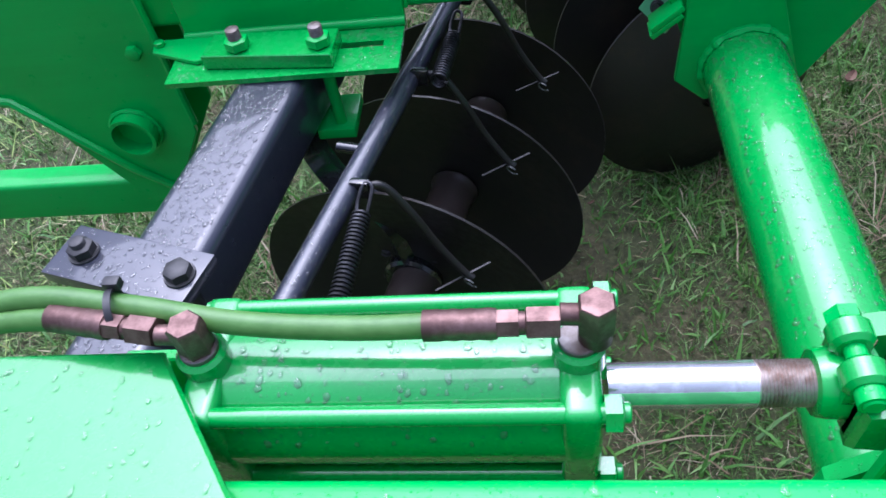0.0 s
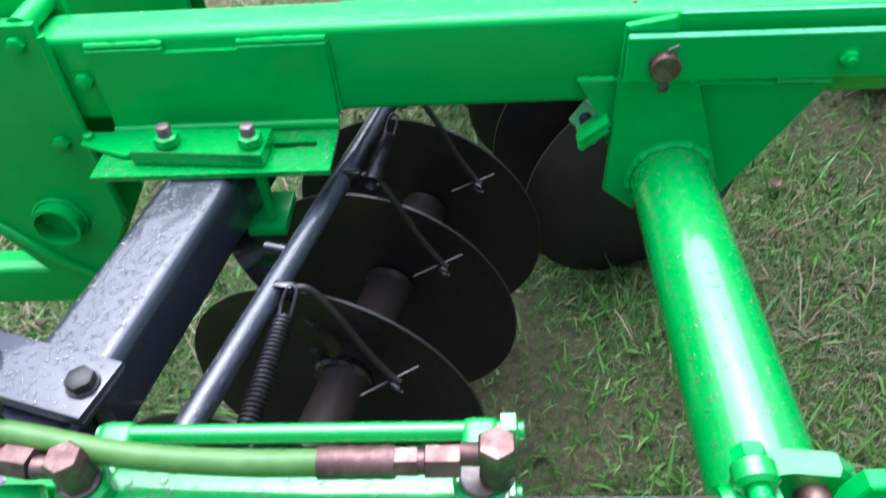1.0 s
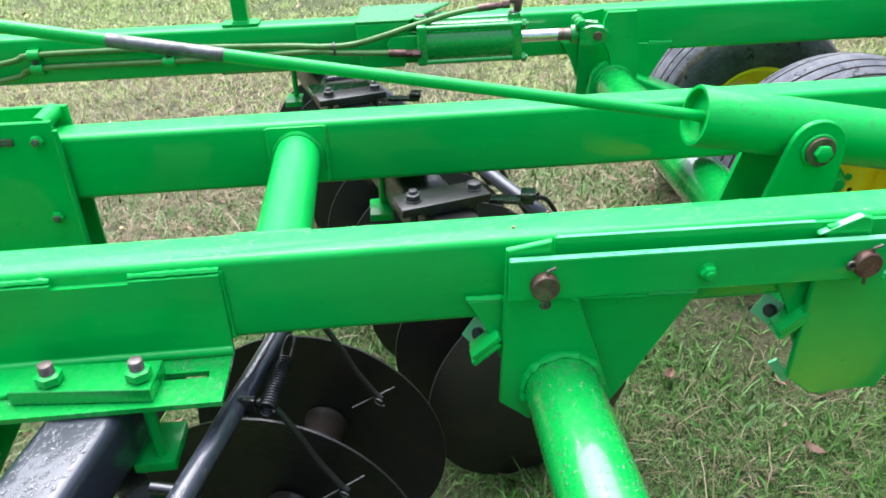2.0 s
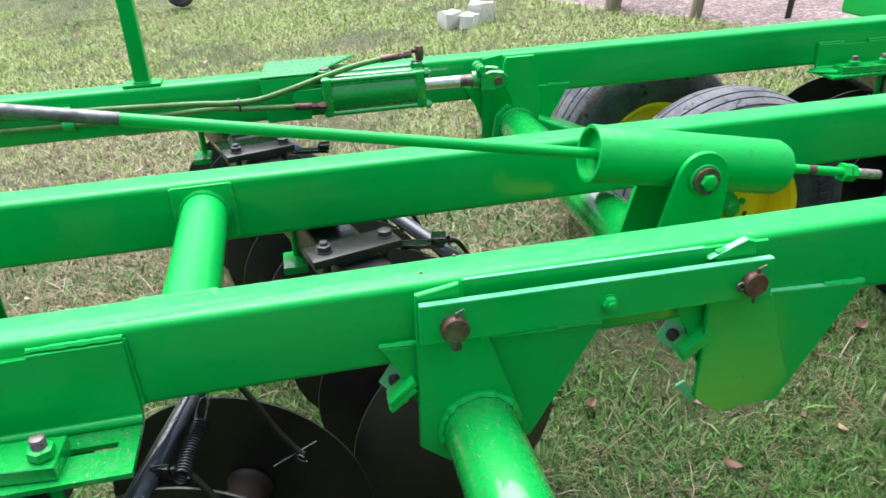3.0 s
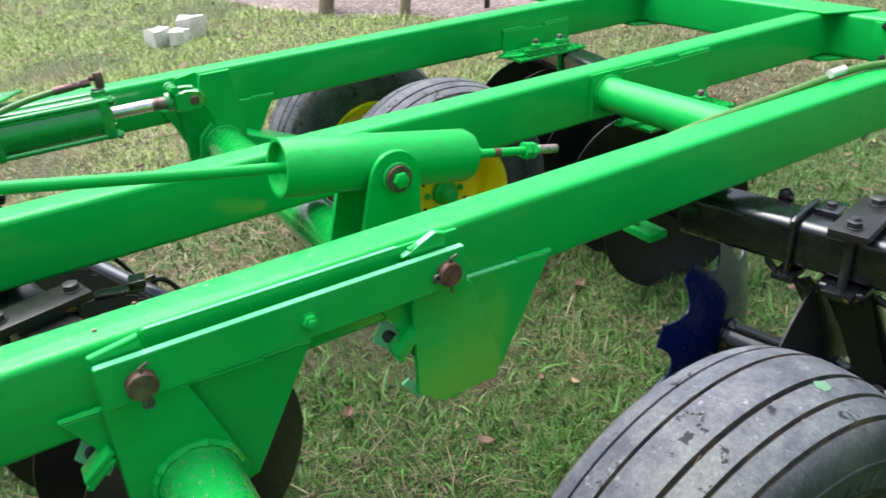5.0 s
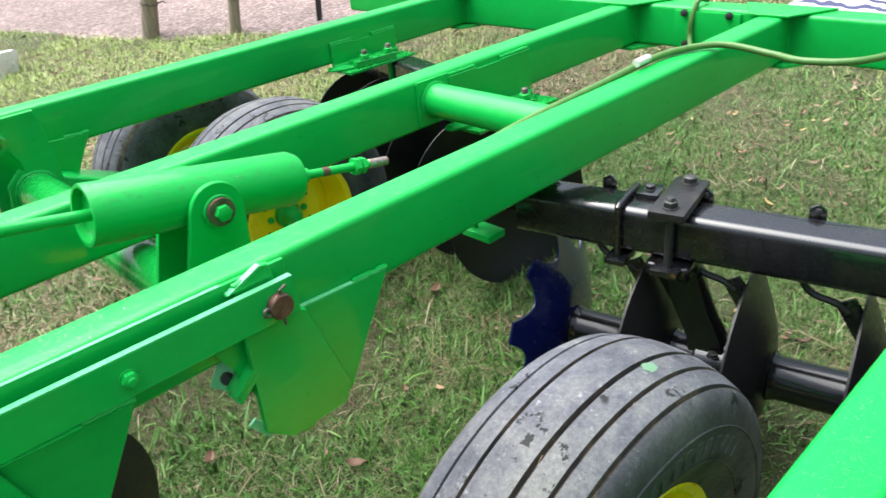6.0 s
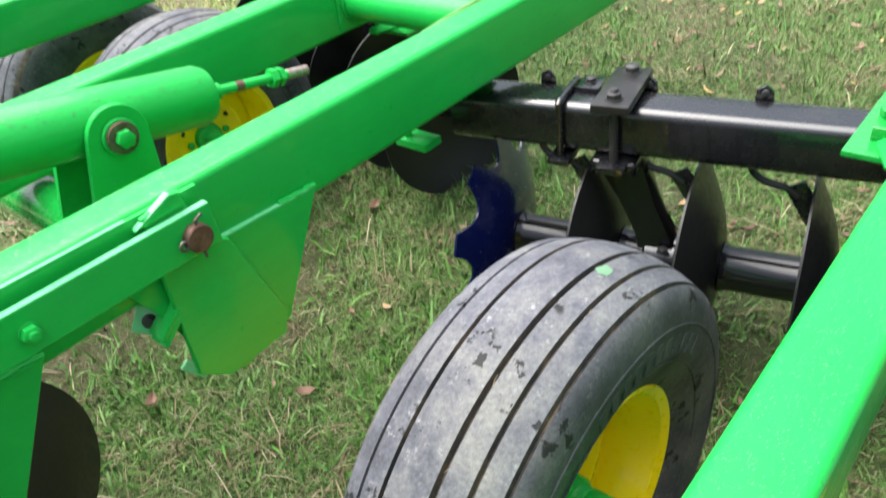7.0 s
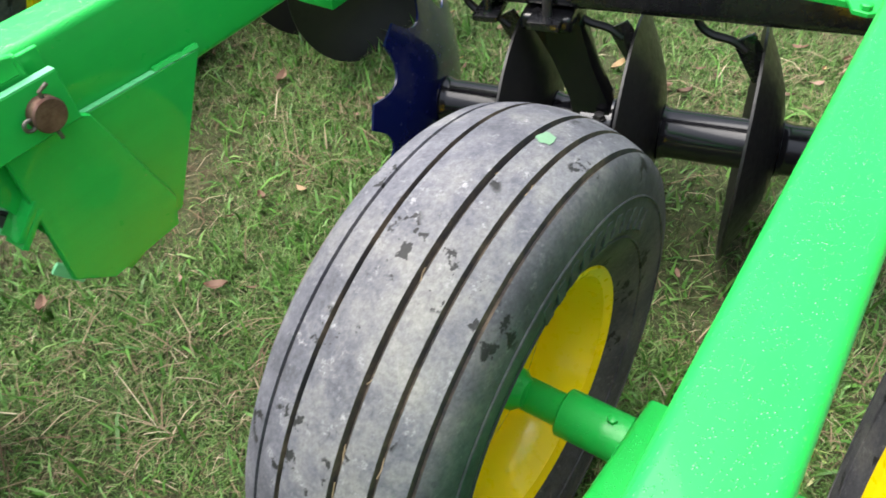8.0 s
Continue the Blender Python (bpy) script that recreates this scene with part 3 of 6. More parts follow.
# ---------------------------------------------------------------- lift gear of one half
def cylinder(m, ports=2):
    """A hydraulic ram with tie rods beside the outer rail; x along its rod."""
    y, z = 0.335, 0.892
    t = thing("hydraulic_cylinder", m((0.0, y, z - 0.07)), "green hydraulic cylinder with four tie rods and chrome rod", "hydraulic cylinder", "lift cylinders")
    bm = bmesh.new()
    rod(bm, (-0.135, y, z), (0.145, y, z), 0.061, 48, m=m)
    part("barrel", bm, GREEN_WET, t)
    for x in (-0.16, 0.14):
        bm = bmesh.new()
        box(bm, (x, y - 0.062, z - 0.062), (x + 0.032, y + 0.062, z + 0.062), 0.009, 3, m=m)
        rod(bm, (x + 0.016, y - 0.005, z + 0.05), (x + 0.016, y - 0.005, z + 0.078), 0.021, 24, 0.003, m=m)
        part("end_cap", bm, GREEN_WET, t)
        bm = bmesh.new()
        rod(bm, (x + 0.016, y - 0.005, z + 0.0775), (x + 0.016, y - 0.005, z + 0.083), 0.016, 24, 0.001, m=m)
        part("seal_ring", bm, ZINC, t)
    for dy in (-0.052, 0.052):
        for dz in (-0.052, 0.052):
            bm = bmesh.new()
            rod(bm, (-0.16, y + dy, z + dz), (0.178, y + dy, z + dz), 0.0085, 16, m=m)
            hexagon(bm, m((0.1718, y + dy, z + dz)), (1, 0, 0), 0.0155, 0.014)
            rod(bm, (0.18, y + dy, z + dz), (0.191, y + dy, z + dz), 0.008, 12, 0.001, m=m)
            part("tie_rod", bm, GREEN_WET, t)
    bm = bmesh.new()
    rod(bm, (0.18, y, z), (0.298, y, z), 0.0195, 32, m=m)
    part("piston_rod", bm, CHROME, t, "polished chrome rod")
    bm = bmesh.new()
    rows = [(0.0195, 0.0)]
    for k in range(16):
        rows += [(0.0197, 0.003 * k + 0.001), (0.0178, 0.003 * k + 0.0025)]
    rows += [(0.0195, 0.05)]
    lathe(bm, rows, (0.297, y, z), (1, 0, 0), 32, m=m)
    part("rod_thread", bm, THREAD, t, "bare threaded end of the rod")
    bm = bmesh.new()
    lathe(bm, [(0.0198, -0.003), (0.027, -0.002), (0.029, 0.004), (0.03, 0.018), (0.031, 0.03), (0.031, 0.042)], (0.343, y, z), (1, 0, 0), 32, m=m)
    box(bm, (0.362, y - 0.043, z - 0.03), (0.388, y + 0.043, z + 0.028), 0.008, 3, m=m)
    for dy in (-0.046, 0.024):
        prism(bm, [(0.362, z - 0.028), (0.4, z - 0.034), (0.435, z - 0.03), (0.454, z - 0.012), (0.456, z + 0.012), (0.438, z + 0.03), (0.4, z + 0.026), (0.362, z + 0.03)], 1, y + dy, y + dy + 0.022, 0.005, m=m)
    clevis = part("clevis", bm, GREEN_WET, t, "cast green clevis")
    for y0, y1 in ((-0.03, -0.006), (0.007, 0.03)):
        bm = bmesh.new()
        rod(bm, (0.366, y + y0, z + 0.038), (0.366, y + y1, z + 0.038), 0.0175, 24, 0.004, m=m)
        box(bm, (0.352, y + y0 + 0.002, z + 0.012), (0.38, y + y1 - 0.002, z + 0.036), 0.004, m=m)
        part("clamp_ear", bm, GREEN_WET, clevis)
    bm = bmesh.new()
    rod(bm, (0.366, y - 0.044, z + 0.038), (0.366, y + 0.032, z + 0.038), 0.0085, 14, 0.001, m=m)
    lathe(bm, [(0.0145, 0), (0.0145, 0.011), (0.0125, 0.012)], (0.366, y + 0.03, z + 0.038), (0, 1, 0), 6, m=m)
    lathe(bm, [(0.0115, 0), (0.0115, 0.012), (0.0085, 0.012), (0.0085, 0.002)], (0.366, y - 0.03, z + 0.038), (0, -1, 0), 20, m=m)
    part("clamp_bolt", bm, GREEN, clevis)
    bm = bmesh.new()
    rod(bm, (0.42, y - 0.05, z), (0.42, y + 0.05, z), 0.0145, 20, 0.002, m=m)
    part("clevis_pin", bm, PIN_STEEL, t, "rusty clevis pin")
    # base lug
    bm = bmesh.new()
    for dy in (-0.03, 0.018):
        prism(bm, [(-0.24, z - 0.028), (-0.15, z - 0.028), (-0.15, z + 0.028), (-0.24, z + 0.028), (-0.255, z)], 1, y + dy, y + dy + 0.012, 0.002, m=m)
    part("base_lug", bm, GREEN, t)
    # elbows
    for x, lift in ((0.168, 0.012), (-0.144, 0.0))[:ports]:
        zt = z + 0.083 + lift
        bm = bmesh.new()
        rod(bm, (x, y - 0.005, zt - lift - 0.002), (x, y - 0.005, zt + 0.002), 0.013, 18, m=m)
        lathe(bm, [(0.0148, 0), (0.0148, 0.03), (0.013, 0.032)], (x, y - 0.005, zt), (0, 0, 1), 6, m=m)
        rod(bm, (x, y - 0.005, zt + 0.016), (x - 0.026, y - 0.005, zt + 0.018), 0.0085, 16, m=m)
        part("elbow", bm, BROWN_STEEL, t, "brown plated elbow fitting")
    return t


def hose_end(bm, p, way, m):
    """A crimped ferrule and two nuts on a hose's end, running back from p."""
    p, way = Vector(p), Vector(way).normalized()
    lathe(bm, [(0.0128, 0), (0.0128, 0.024), (0.011, 0.025)], p, way, 6, m=m)
    rod(bm, p + way * 0.024, p + way * 0.032, 0.009, 14, m=m)
    lathe(bm, [(0.0112, 0), (0.0112, 0.016), (0.0102, 0.017)], p + way * 0.03, way, 6, m=m)
    prof = [(0.0115, 0), (0.0122, 0.004)] + [(0.0122 - 0.0006 * (k % 2), 0.008 + 0.006 * k) for k in range(7)] + [(0.012, 0.055)]
    lathe(bm, prof, p + way * 0.046, way, 20, m=m)


def hoses(m):
    y, z = 0.33, 0.993
    for name, pts, end in (("long", [(0.06, y, z + 0.002), (-0.02, y + 0.004, z - 0.004), (-0.11, y + 0.012, z - 0.004), (-0.2, y + 0.028, z + 0.0), (-0.3, y + 0.037, z + 0.004), (-0.4, y + 0.02, z - 0.014), (-0.55, y + 0.0, z - 0.06), (-0.8, y - 0.07, z - 0.12), (-1.3, y - 0.08, z - 0.13)], (0.142, y, z + 0.002)),
                           ("short", [(-0.252, y + 0.018, z - 0.002), (-0.3, y + 0.022, z - 0.006), (-0.37, y + 0.02, z - 0.016), (-0.5, y + 0.01, z - 0.06), (-0.8, y - 0.07, z - 0.16), (-1.3, y - 0.08, z - 0.17)], (-0.17, y + 0.002, z))):
        t = thing("hydraulic_hose", m(pts[0]), "muted green rubber hydraulic hose with crimped brown end fitting", "hose", "lift hoses")
        bm = bmesh.new()
        sweep(bm, curve(pts, 8), 0.0099, 14, m=m)
        part("hose", bm, HOSE, t)
        bm = bmesh.new()
        hose_end(bm, end, Vector(pts[0]) - Vector(end), m)
        part("fitting", bm, BROWN_STEEL, t, "brown plated crimped fitting")
    t = thing("cable_tie", m((-0.215, y + 0.03, z)), "black plastic cable tie round two hoses", "cable tie")
    bm = bmesh.new()
    lathe(bm, [(0.0205, 0), (0.0205, 0.006), (0.019, 0.006), (0.019, 0)], (-0.216, y + 0.024, z - 0.002), (1, 0.25, 0), 24, closed=True, m=m)
    box(bm, (-0.222, y + 0.036, z + 0.01), (-0.208, y + 0.046, z + 0.02), 0.002, m=m)
    part("strap", bm, PLASTIC, t)


def saddle(m, rail_y):
    """The folded plate over the outer rail that takes the cylinder's foot."""
    t = thing("cylinder_bracket", m((-0.24, rail_y + 0.05, ZT)), "green folded steel plate bracket bridging the frame rail", "bracket", "cylinder brackets")
    bm = bmesh.new()
    y0, y1 = rail_y - 0.03, 0.335
    pts = [(-0.33, y0), (-0.026, y0), (-0.178, y1 - 0.002), (-0.35, y1 - 0.002)]
    prism(bm, pts, 2, ZT + 0.012, ZT + 0.022, 0.003, m=m)
    part("top_plate", bm, GREEN_WET, t)
    bm = bmesh.new()
    prism(bm, [(-0.35, ZT + 0.0115), (-0.178, ZT + 0.0115), (-0.185, ZT - 0.03), (-0.2, ZB + 0.02), (-0.34, ZB + 0.02)], 1, y1 - 0.012, y1 - 0.003, 0.003, m=m)
    part("side_plate", bm, GREEN, t)
    bm = bmesh.new()
    box(bm, (-0.325, y0 + 0.02, ZT + 0.001), (-0.12, rail_y + WIDE - 0.01, ZT + 0.0115), 0.002, m=m)
    part("packer", bm, GREEN, t)
    return t


def rock_shaft(m, inner, z=0.667):
    x, r = 0.47, 0.065
    t = thing("rock_shaft", m((x, 0.6, z - r)), "thick green tubular rockshaft spotted with rain drops", "rockshaft", "rockshafts")
    bm = bmesh.new()
    rod(bm, (x, 0.13, z), (x, inner, z), r, 64, 0.004, m=m)
    part("tube", bm, GREEN_WET, t)
    # crank arm up to the ram, and its lower gusset
    bm = bmesh.new()
    prism(bm, [(0.385, z - 0.03), (0.55, z - 0.03), (0.553, z + 0.1), (0.53, 0.957), (0.435, 0.957), (0.425, 0.93), (0.425, 0.86), (0.452, 0.82), (0.458, 0.78), (0.44, z + 0.085), (0.395, z + 0.045)], 1, 0.327, 0.344, 0.002, m=m)
    part("crank_arm", bm, GREEN, t)
    weld(t, circle((x, 0.347, z), (0, 1, 0), r + 0.002), 0.005, m=m)
    weld(t, circle((x, 0.324, z), (0, 1, 0), r + 0.002), 0.005, m=m)
    # wheel arm
    bm = bmesh.new()
    slope = math.atan2(0.405 - z, 1.17 - x)
    turn = Matrix.Translation((x, 0, z)) @ Matrix.Rotation(-slope, 4, 'Y')
    beam(bm, 0, (-0.03, 0.79), (0.185, 0.333), (-0.055, 0.055), 0.01, m=m, turn=turn)
    part("wheel_arm", bm, GREEN, t)
    bm = bmesh.new()
    rod(bm, (1.17, -0.06, 0.405), (1.17, 0.55, 0.405), 0.026, 28, m=m)
    part("axle", bm, GREEN, t)
    for y0, y1 in ((0.334, 0.437), (0.1, 0.184)):
        bm = bmesh.new()
        rod(bm, (1.17, y0, 0.405), (1.17, y1, 0.405), 0.037, 32, 0.003, m=m)
        part("axle_sleeve", bm, GREEN, t)
    bolt(t, m((1.17, 0.362, 0.441)), (0, 0, 1), 0.008, GREEN, washer=False)
    return t


def bearing(m, rail_y, ring=True, lugs=(), lug_dx=0.0, worn=False):
    """Hanger plates under an inner rail that carry the end of the rockshaft."""
    t = thing("shaft_hanger", m((0.47, rail_y, ZB)), "green profiled hanger plates carrying the rockshaft below a frame rail", "hanger plate", "rockshaft hangers")
    bm = bmesh.new()
    prism(bm, [(0.372, 0.942), (0.442, 0.953), (0.45, 0.86), (0.492, 0.838), (0.556, 0.645), (0.54, 0.6), (0.415, 0.597), (0.364, 0.64)], 1, rail_y - 0.034, rail_y - 0.022, 0.002, m=m)
    part("front_plate", bm, GREEN, t)
    bm = bmesh.new()
    prism(bm, [(0.31, 0.84), (0.697, 0.82), (0.57, 0.605), (0.45, 0.57), (0.375, 0.7), (0.345, 0.78)], 1, rail_y - 0.0125, rail_y - 0.001, 0.002, m=m)
    part("back_plate", bm, GREEN, t)
    weld(t, [(0.31, rail_y - 0.008, 0.842), (0.372, rail_y - 0.008, 0.839)], 0.005, m=m)
    # thin strip on the worn top edge, its sky highlight painted in
    if worn:
        bm = bmesh.new()
        prism(bm, [(0.312, 0.8398), (0.695, 0.8196), (0.695, 0.8215), (0.312, 0.8417)], 1, rail_y - 0.0122, rail_y - 0.0015, 0, m=m)
        part("worn_sheen_edge", bm, PALE_SHEEN, t, "worn top edge with sky sheen in its pale colour")
    weld(t, [(0.615, rail_y - 0.007, 0.826), (0.697, rail_y - 0.007, 0.8215)], 0.0055, m=m)
    if ring:
        weld(t, circle((0.47, rail_y - 0.037, 0.667), (0, 1, 0), 0.067), 0.0075, m=m)
    # bearing clamp lugs, coloured pale for the sky mirrored on their faces
    for corner, u, v, hole in lugs:
        u, v = Vector(u), Vector(v)
        w = u.cross(v).normalized()
        a, b = u.length, v.length
        u, v = u.normalized(), (v - u.normalized() * v.dot(u.normalized())).normalized()
        turn = Matrix((u, v, w)).transposed().to_4x4()
        turn.translation = Vector(corner) + Vector((lug_dx, rail_y, 0))
        bm = bmesh.new()
        box(bm, (0, 0, -0.009), (a, b, 0), 0.0025, turn=turn, m=m)
        lug = part("clamp_lug", bm, PALE_SHEEN, t, "lug with sky sheen put into its pale colour")
        if hole:
            q = turn @ Vector((a * 0.5, b * 0.6, 0))
            bm = bmesh.new()
            rod(bm, q - w * 0.003, q + w * 0.003, 0.0125, 18, 0.001, m=m)
            rod(bm, q + w * 0.002, q + w * 0.008, 0.0085, 14, 0.001, m=m)
            part("clamp_bolt", bm, DARK_STEEL, lug, "dark bolt end")
    if lugs:
        for off in (0.0, 0.0125):
            bm = bmesh.new()
            turn = Matrix.Translation((0.366 + lug_dx, rail_y - 0.02, 0.77 - off)) @ Matrix.Rotation(radians(-40), 4, 'Y')
            box(bm, (-0.046, -0.015, -0.005), (0.012, 0.024, 0.0045), 0.0015, turn=turn, m=m)
            part("cap_flange", bm, GREEN, t)
    return t

# ---------------------------------------------------------------- lift links and levelling gear in the middle
def shifted(dx):
    def m(p):
        return Vector((p[0] + dx, p[1], p[2]))
    return m


def lift_link():
    y = RAILS[1]
    t = thing("lift_link", (0.68, y - 0.05, 0.86), "pair of flat green link bars pinned between two hanger plates", "link bar")
    bm = bmesh.new()
    prism(bm, [(0.374, 0.86), (0.988, 0.852), (0.985, 0.924), (0.374, 0.931)], 1, y - 0.052, y - 0.0385, 0.0015)
    part("front_bar", bm, GREEN, t)
    bm = bmesh.new()
    prism(bm, [(0.452, 0.868), (0.99, 0.86), (0.99, 0.944), (0.45, 0.951)], 1, y - 0.0215, y - 0.0135, 0.001)
    part("back_bar", bm, GREEN, t)
    # pale strips paint the sky's gleam along worn upward edges
    for (x0, z0), (x1, z1), y0, y1 in (((0.376, 0.9312), (0.984, 0.9242), y - 0.0515, y - 0.039), ((0.454, 0.9512), (0.87, 0.9458), y - 0.0212, y - 0.0138), ((0.874, 0.9312), (0.939, 0.9582), y - 0.0355, y - 0.0225)):
        bm = bmesh.new()
        prism(bm, [(x0, z0 - 0.0006), (x1, z1 - 0.0006), (x1, z1 + 0.0007), (x0, z0 + 0.0007)], 1, y0, y1, 0)
        part("worn_sheen_edge", bm, PALE_SHEEN, t, "worn top edge with sky sheen in its pale colour")
    bm = bmesh.new()
    prism(bm, [(0.872, 0.93), (0.94, 0.958), (0.952, 0.955), (0.952, 0.93)], 1, y - 0.036, y - 0.022, 0.002)
    part("stop_tab", bm, GREEN, t, "green tab with worn edge in pale sheen colour")
    bolt(t, (0.688, y - 0.052, 0.889), (0, -1, 0), 0.0135, GREEN, stud=0.006, stud_mat=GREEN)
    for x, z in ((0.428, 0.888), (0.947, 0.885)):
        bm = bmesh.new()
        rod(bm, (x, y - 0.068, z), (x, y - 0.002, z), 0.0225, 36, 0.002)
        p = part("link_pin", bm, PIN_STEEL, t, "rusty round steel pin")
        bm = bmesh.new()
        sweep(bm, [(x + 0.002, y - 0.062, z - 0.036), (x, y - 0.062, z - 0.02), (x + 0.003, y - 0.062, z + 0.03), (x + 0.014, y - 0.066, z + 0.037)], 0.0028, 8)
        sweep(bm, circle((x - 0.026 if x > 0.6 else x + 0.001, y - 0.062, z if x > 0.6 else z - 0.032), (0, 1, 0), 0.007, 14), 0.0026, 8)
        part("split_pin", bm, ZINC, p, "bent split pin")
    return t


def levelling_spring():
    a, b = Vector((0.8, 1.41, 1.003)), Vector((1.247, 1.41, 0.918))
    way = (b - a).normalized()
    t = thing("levelling_spring", (1.0, 1.41, 0.72), "green levelling spring housing with long adjusting rod in pivot lugs", "levelling gear")
    bm = bmesh.new()
    lathe(bm, [(0.0, 0.018), (0.052, 0.018), (0.052, 0.0), (0.0585, 0.0), (0.0595, 0.002), (0.0595, 0.435), (0.052, 0.452), (0.03, 0.456), (0.0, 0.456)], a, way, 48)
    part("housing", bm, GREEN, t)
    bm = bmesh.new()
    rod(bm, a - way * 1.45, a + way * 0.03, 0.0115, 20)
    part("adjusting_rod", bm, GREEN, t)
    bm = bmesh.new()
    rod(bm, a - way * 1.08, a - way * 0.885, 0.0122, 20)
    part("bare_rod", bm, BARE_STEEL, t, "bare grey stretch of rod with chipped paint")
    bm = bmesh.new()
    rod(bm, b + way * 0.004, b + way * 0.03, 0.0165, 20)
    rod(bm, b, b + way * 0.26, 0.0105, 18)
    part("tail_rod", bm, GREEN, t)
    bm = bmesh.new()
    rod(bm, b + way * 0.205, b + way * 0.2625, 0.0112, 18, 0.001)
    part("bare_end", bm, THREAD, t, "bare grey end of the rod")
    bm = bmesh.new()
    rod(bm, b + way * 0.07, b + way * 0.09, 0.0107, 18)
    part("rusty_stretch", bm, PIN_STEEL, t, "rusty stretch of the rod")
    bm = bmesh.new()
    hexagon(bm, b + way * 0.16, way, 0.021, 0.016)
    hexagon(bm, b + way * 0.18, way, 0.0205, 0.014)
    part("lock_nut", bm, GREEN, t)
    for y in (1.335, 1.474):
        bm = bmesh.new()
        top = [(1.021 + 0.057 * math.cos(radians(k)), 0.947 + 0.057 * math.sin(radians(k))) for k in range(-10, 176, 15)]
        prism(bm, [(1.062, 0.68)] + top + [(0.885, 0.68)], 1, y, y + 0.013, 0.0018)
        part("pivot_lug", bm, GREEN, t)
    bm = bmesh.new()
    rod(bm, (1.021, 1.322, 0.947), (1.021, 1.5, 0.947), 0.014, 20)
    rod(bm, (1.021, 1.327, 0.947), (1.021, 1.3345, 0.947), 0.034, 28, 0.002)
    part("pivot_pin", bm, GREEN, t)
    bm = bmesh.new()
    rod(bm, (1.021, 1.32, 0.947), (1.021, 1.3265, 0.947), 0.029, 28, 0.001)
    part("washer", bm, PIN_STEEL, t, "rusty washer")
    bolt(t, (1.021, 1.3225, 0.947), (0, -1, 0), 0.017, GREEN, washer=False)
    return t


# ---------------------------------------------------------------- gang brackets
def gang_bracket(at_x, face, side, width, m=near, tall=0.926, turned=1):
    """An angle on a rail's face (side -1: the near face) whose shelf clamps a gang beam underneath."""
    s = side
    def put(p):
        return m((at_x + turned * p[0], face + s * p[1], p[2]))
    t = thing("gang_bracket", put((0, 0.06, 0.765)), "green slotted angle bracket bolting a gang beam below the rail", "bracket", "gang brackets")
    w = width / 2
    bm = bmesh.new()
    prism(bm, [(-w, 0.786), (w, 0.786), (w, tall - 0.002), (w * 0.27, tall - 0.002), (w * 0.27, tall - 0.009), (-w * 0.35, tall - 0.009), (-w * 0.35, tall), (-w, tall)], 1, 0.001, 0.0115, 0.0015, m=put)
    part("flange", bm, GREEN, t)
    bm = bmesh.new()
    # shelf with a long slot
    x0, x1, h = w * 0.46, w * 0.83, 0.0075
    for a, b, c, d in ((-w - 0.006, x0, 0.001, 0.13), (x1, w - 0.002, 0.001, 0.13), (x0, x1, 0.001, 0.062 - h), (x0, x1, 0.062 + h, 0.13)):
        prism(bm, [(a, c), (b, c), (b, d), (a, d)], 2, 0.767, 0.776, 0.0, m=put)
    bmesh.ops.remove_doubles(bm, verts=bm.verts[:], dist=1e-5)
    part("shelf", bm, GREEN_WET, t)
    bm = bmesh.new()
    sweep(bm, [put((-w, 0.012, 0.782)), put((w, 0.012, 0.782))], 0.009, 10)
    part("fold", bm, GREEN, t)
    weld(t, [(-w, 0.004, tall + 0.004), (-w * 0.35, 0.004, tall + 0.004)], 0.005, m=put)
    weld(t, [(w * 0.27, 0.004, tall + 0.002), (w, 0.004, tall + 0.002)], 0.005, m=put)
    weld(t, [(w, 0.003, tall - 0.001), (w + 0.003, 0.003, 0.8)], 0.004, m=put)
    bm = bmesh.new()
    prism(bm, [(-w * 0.66, 0.04), (w * 0.46, 0.05), (w * 0.44, 0.12), (-w * 0.7, 0.1)], 2, 0.777, 0.802, 0.0015, m=put)
    part("clamp_bar", bm, GREEN_WET, t)
    bm = bmesh.new()
    prism(bm, [(-w * 1.27, 0.03), (-w * 1.22, 0.018), (-w * 0.7, 0.02), (-w * 0.6, 0.075), (-w * 0.8, 0.086), (-w * 1.25, 0.052)], 2, 0.7765, 0.785, 0.0015, m=put)
    part("slide_tongue", bm, GREEN, t)
    for bx, by in ((-w * 0.38, 0.085), (w * 0.33, 0.092)):
        bolt(t, put((bx, by, 0.802)), (0, 0, 1), 0.0195, GREEN, washer=False, stud=0.017, label="green painted nut with bare stud")
    bolt(t, put((-w * 1.2, 0.036, 0.785)), (0, 0, 1), 0.009, GREEN, washer=False)
    bm = bmesh.new()
    up = 0.0 if turned > 0 else 0.024
    box(bm, (w * 0.12, 0.02, 0.63 + up), (w * 0.47, 0.115, 0.6495 + up), 0.003, m=put)
    p = part("lower_clamp", bm, GREEN, t)
    bm = bmesh.new()
    rod(bm, (w * 0.33, 0.092, 0.645), (w * 0.33, 0.092, 0.77), 0.01, 14, m=put)
    part("clamp_stud", bm, GREEN, p)
    return t


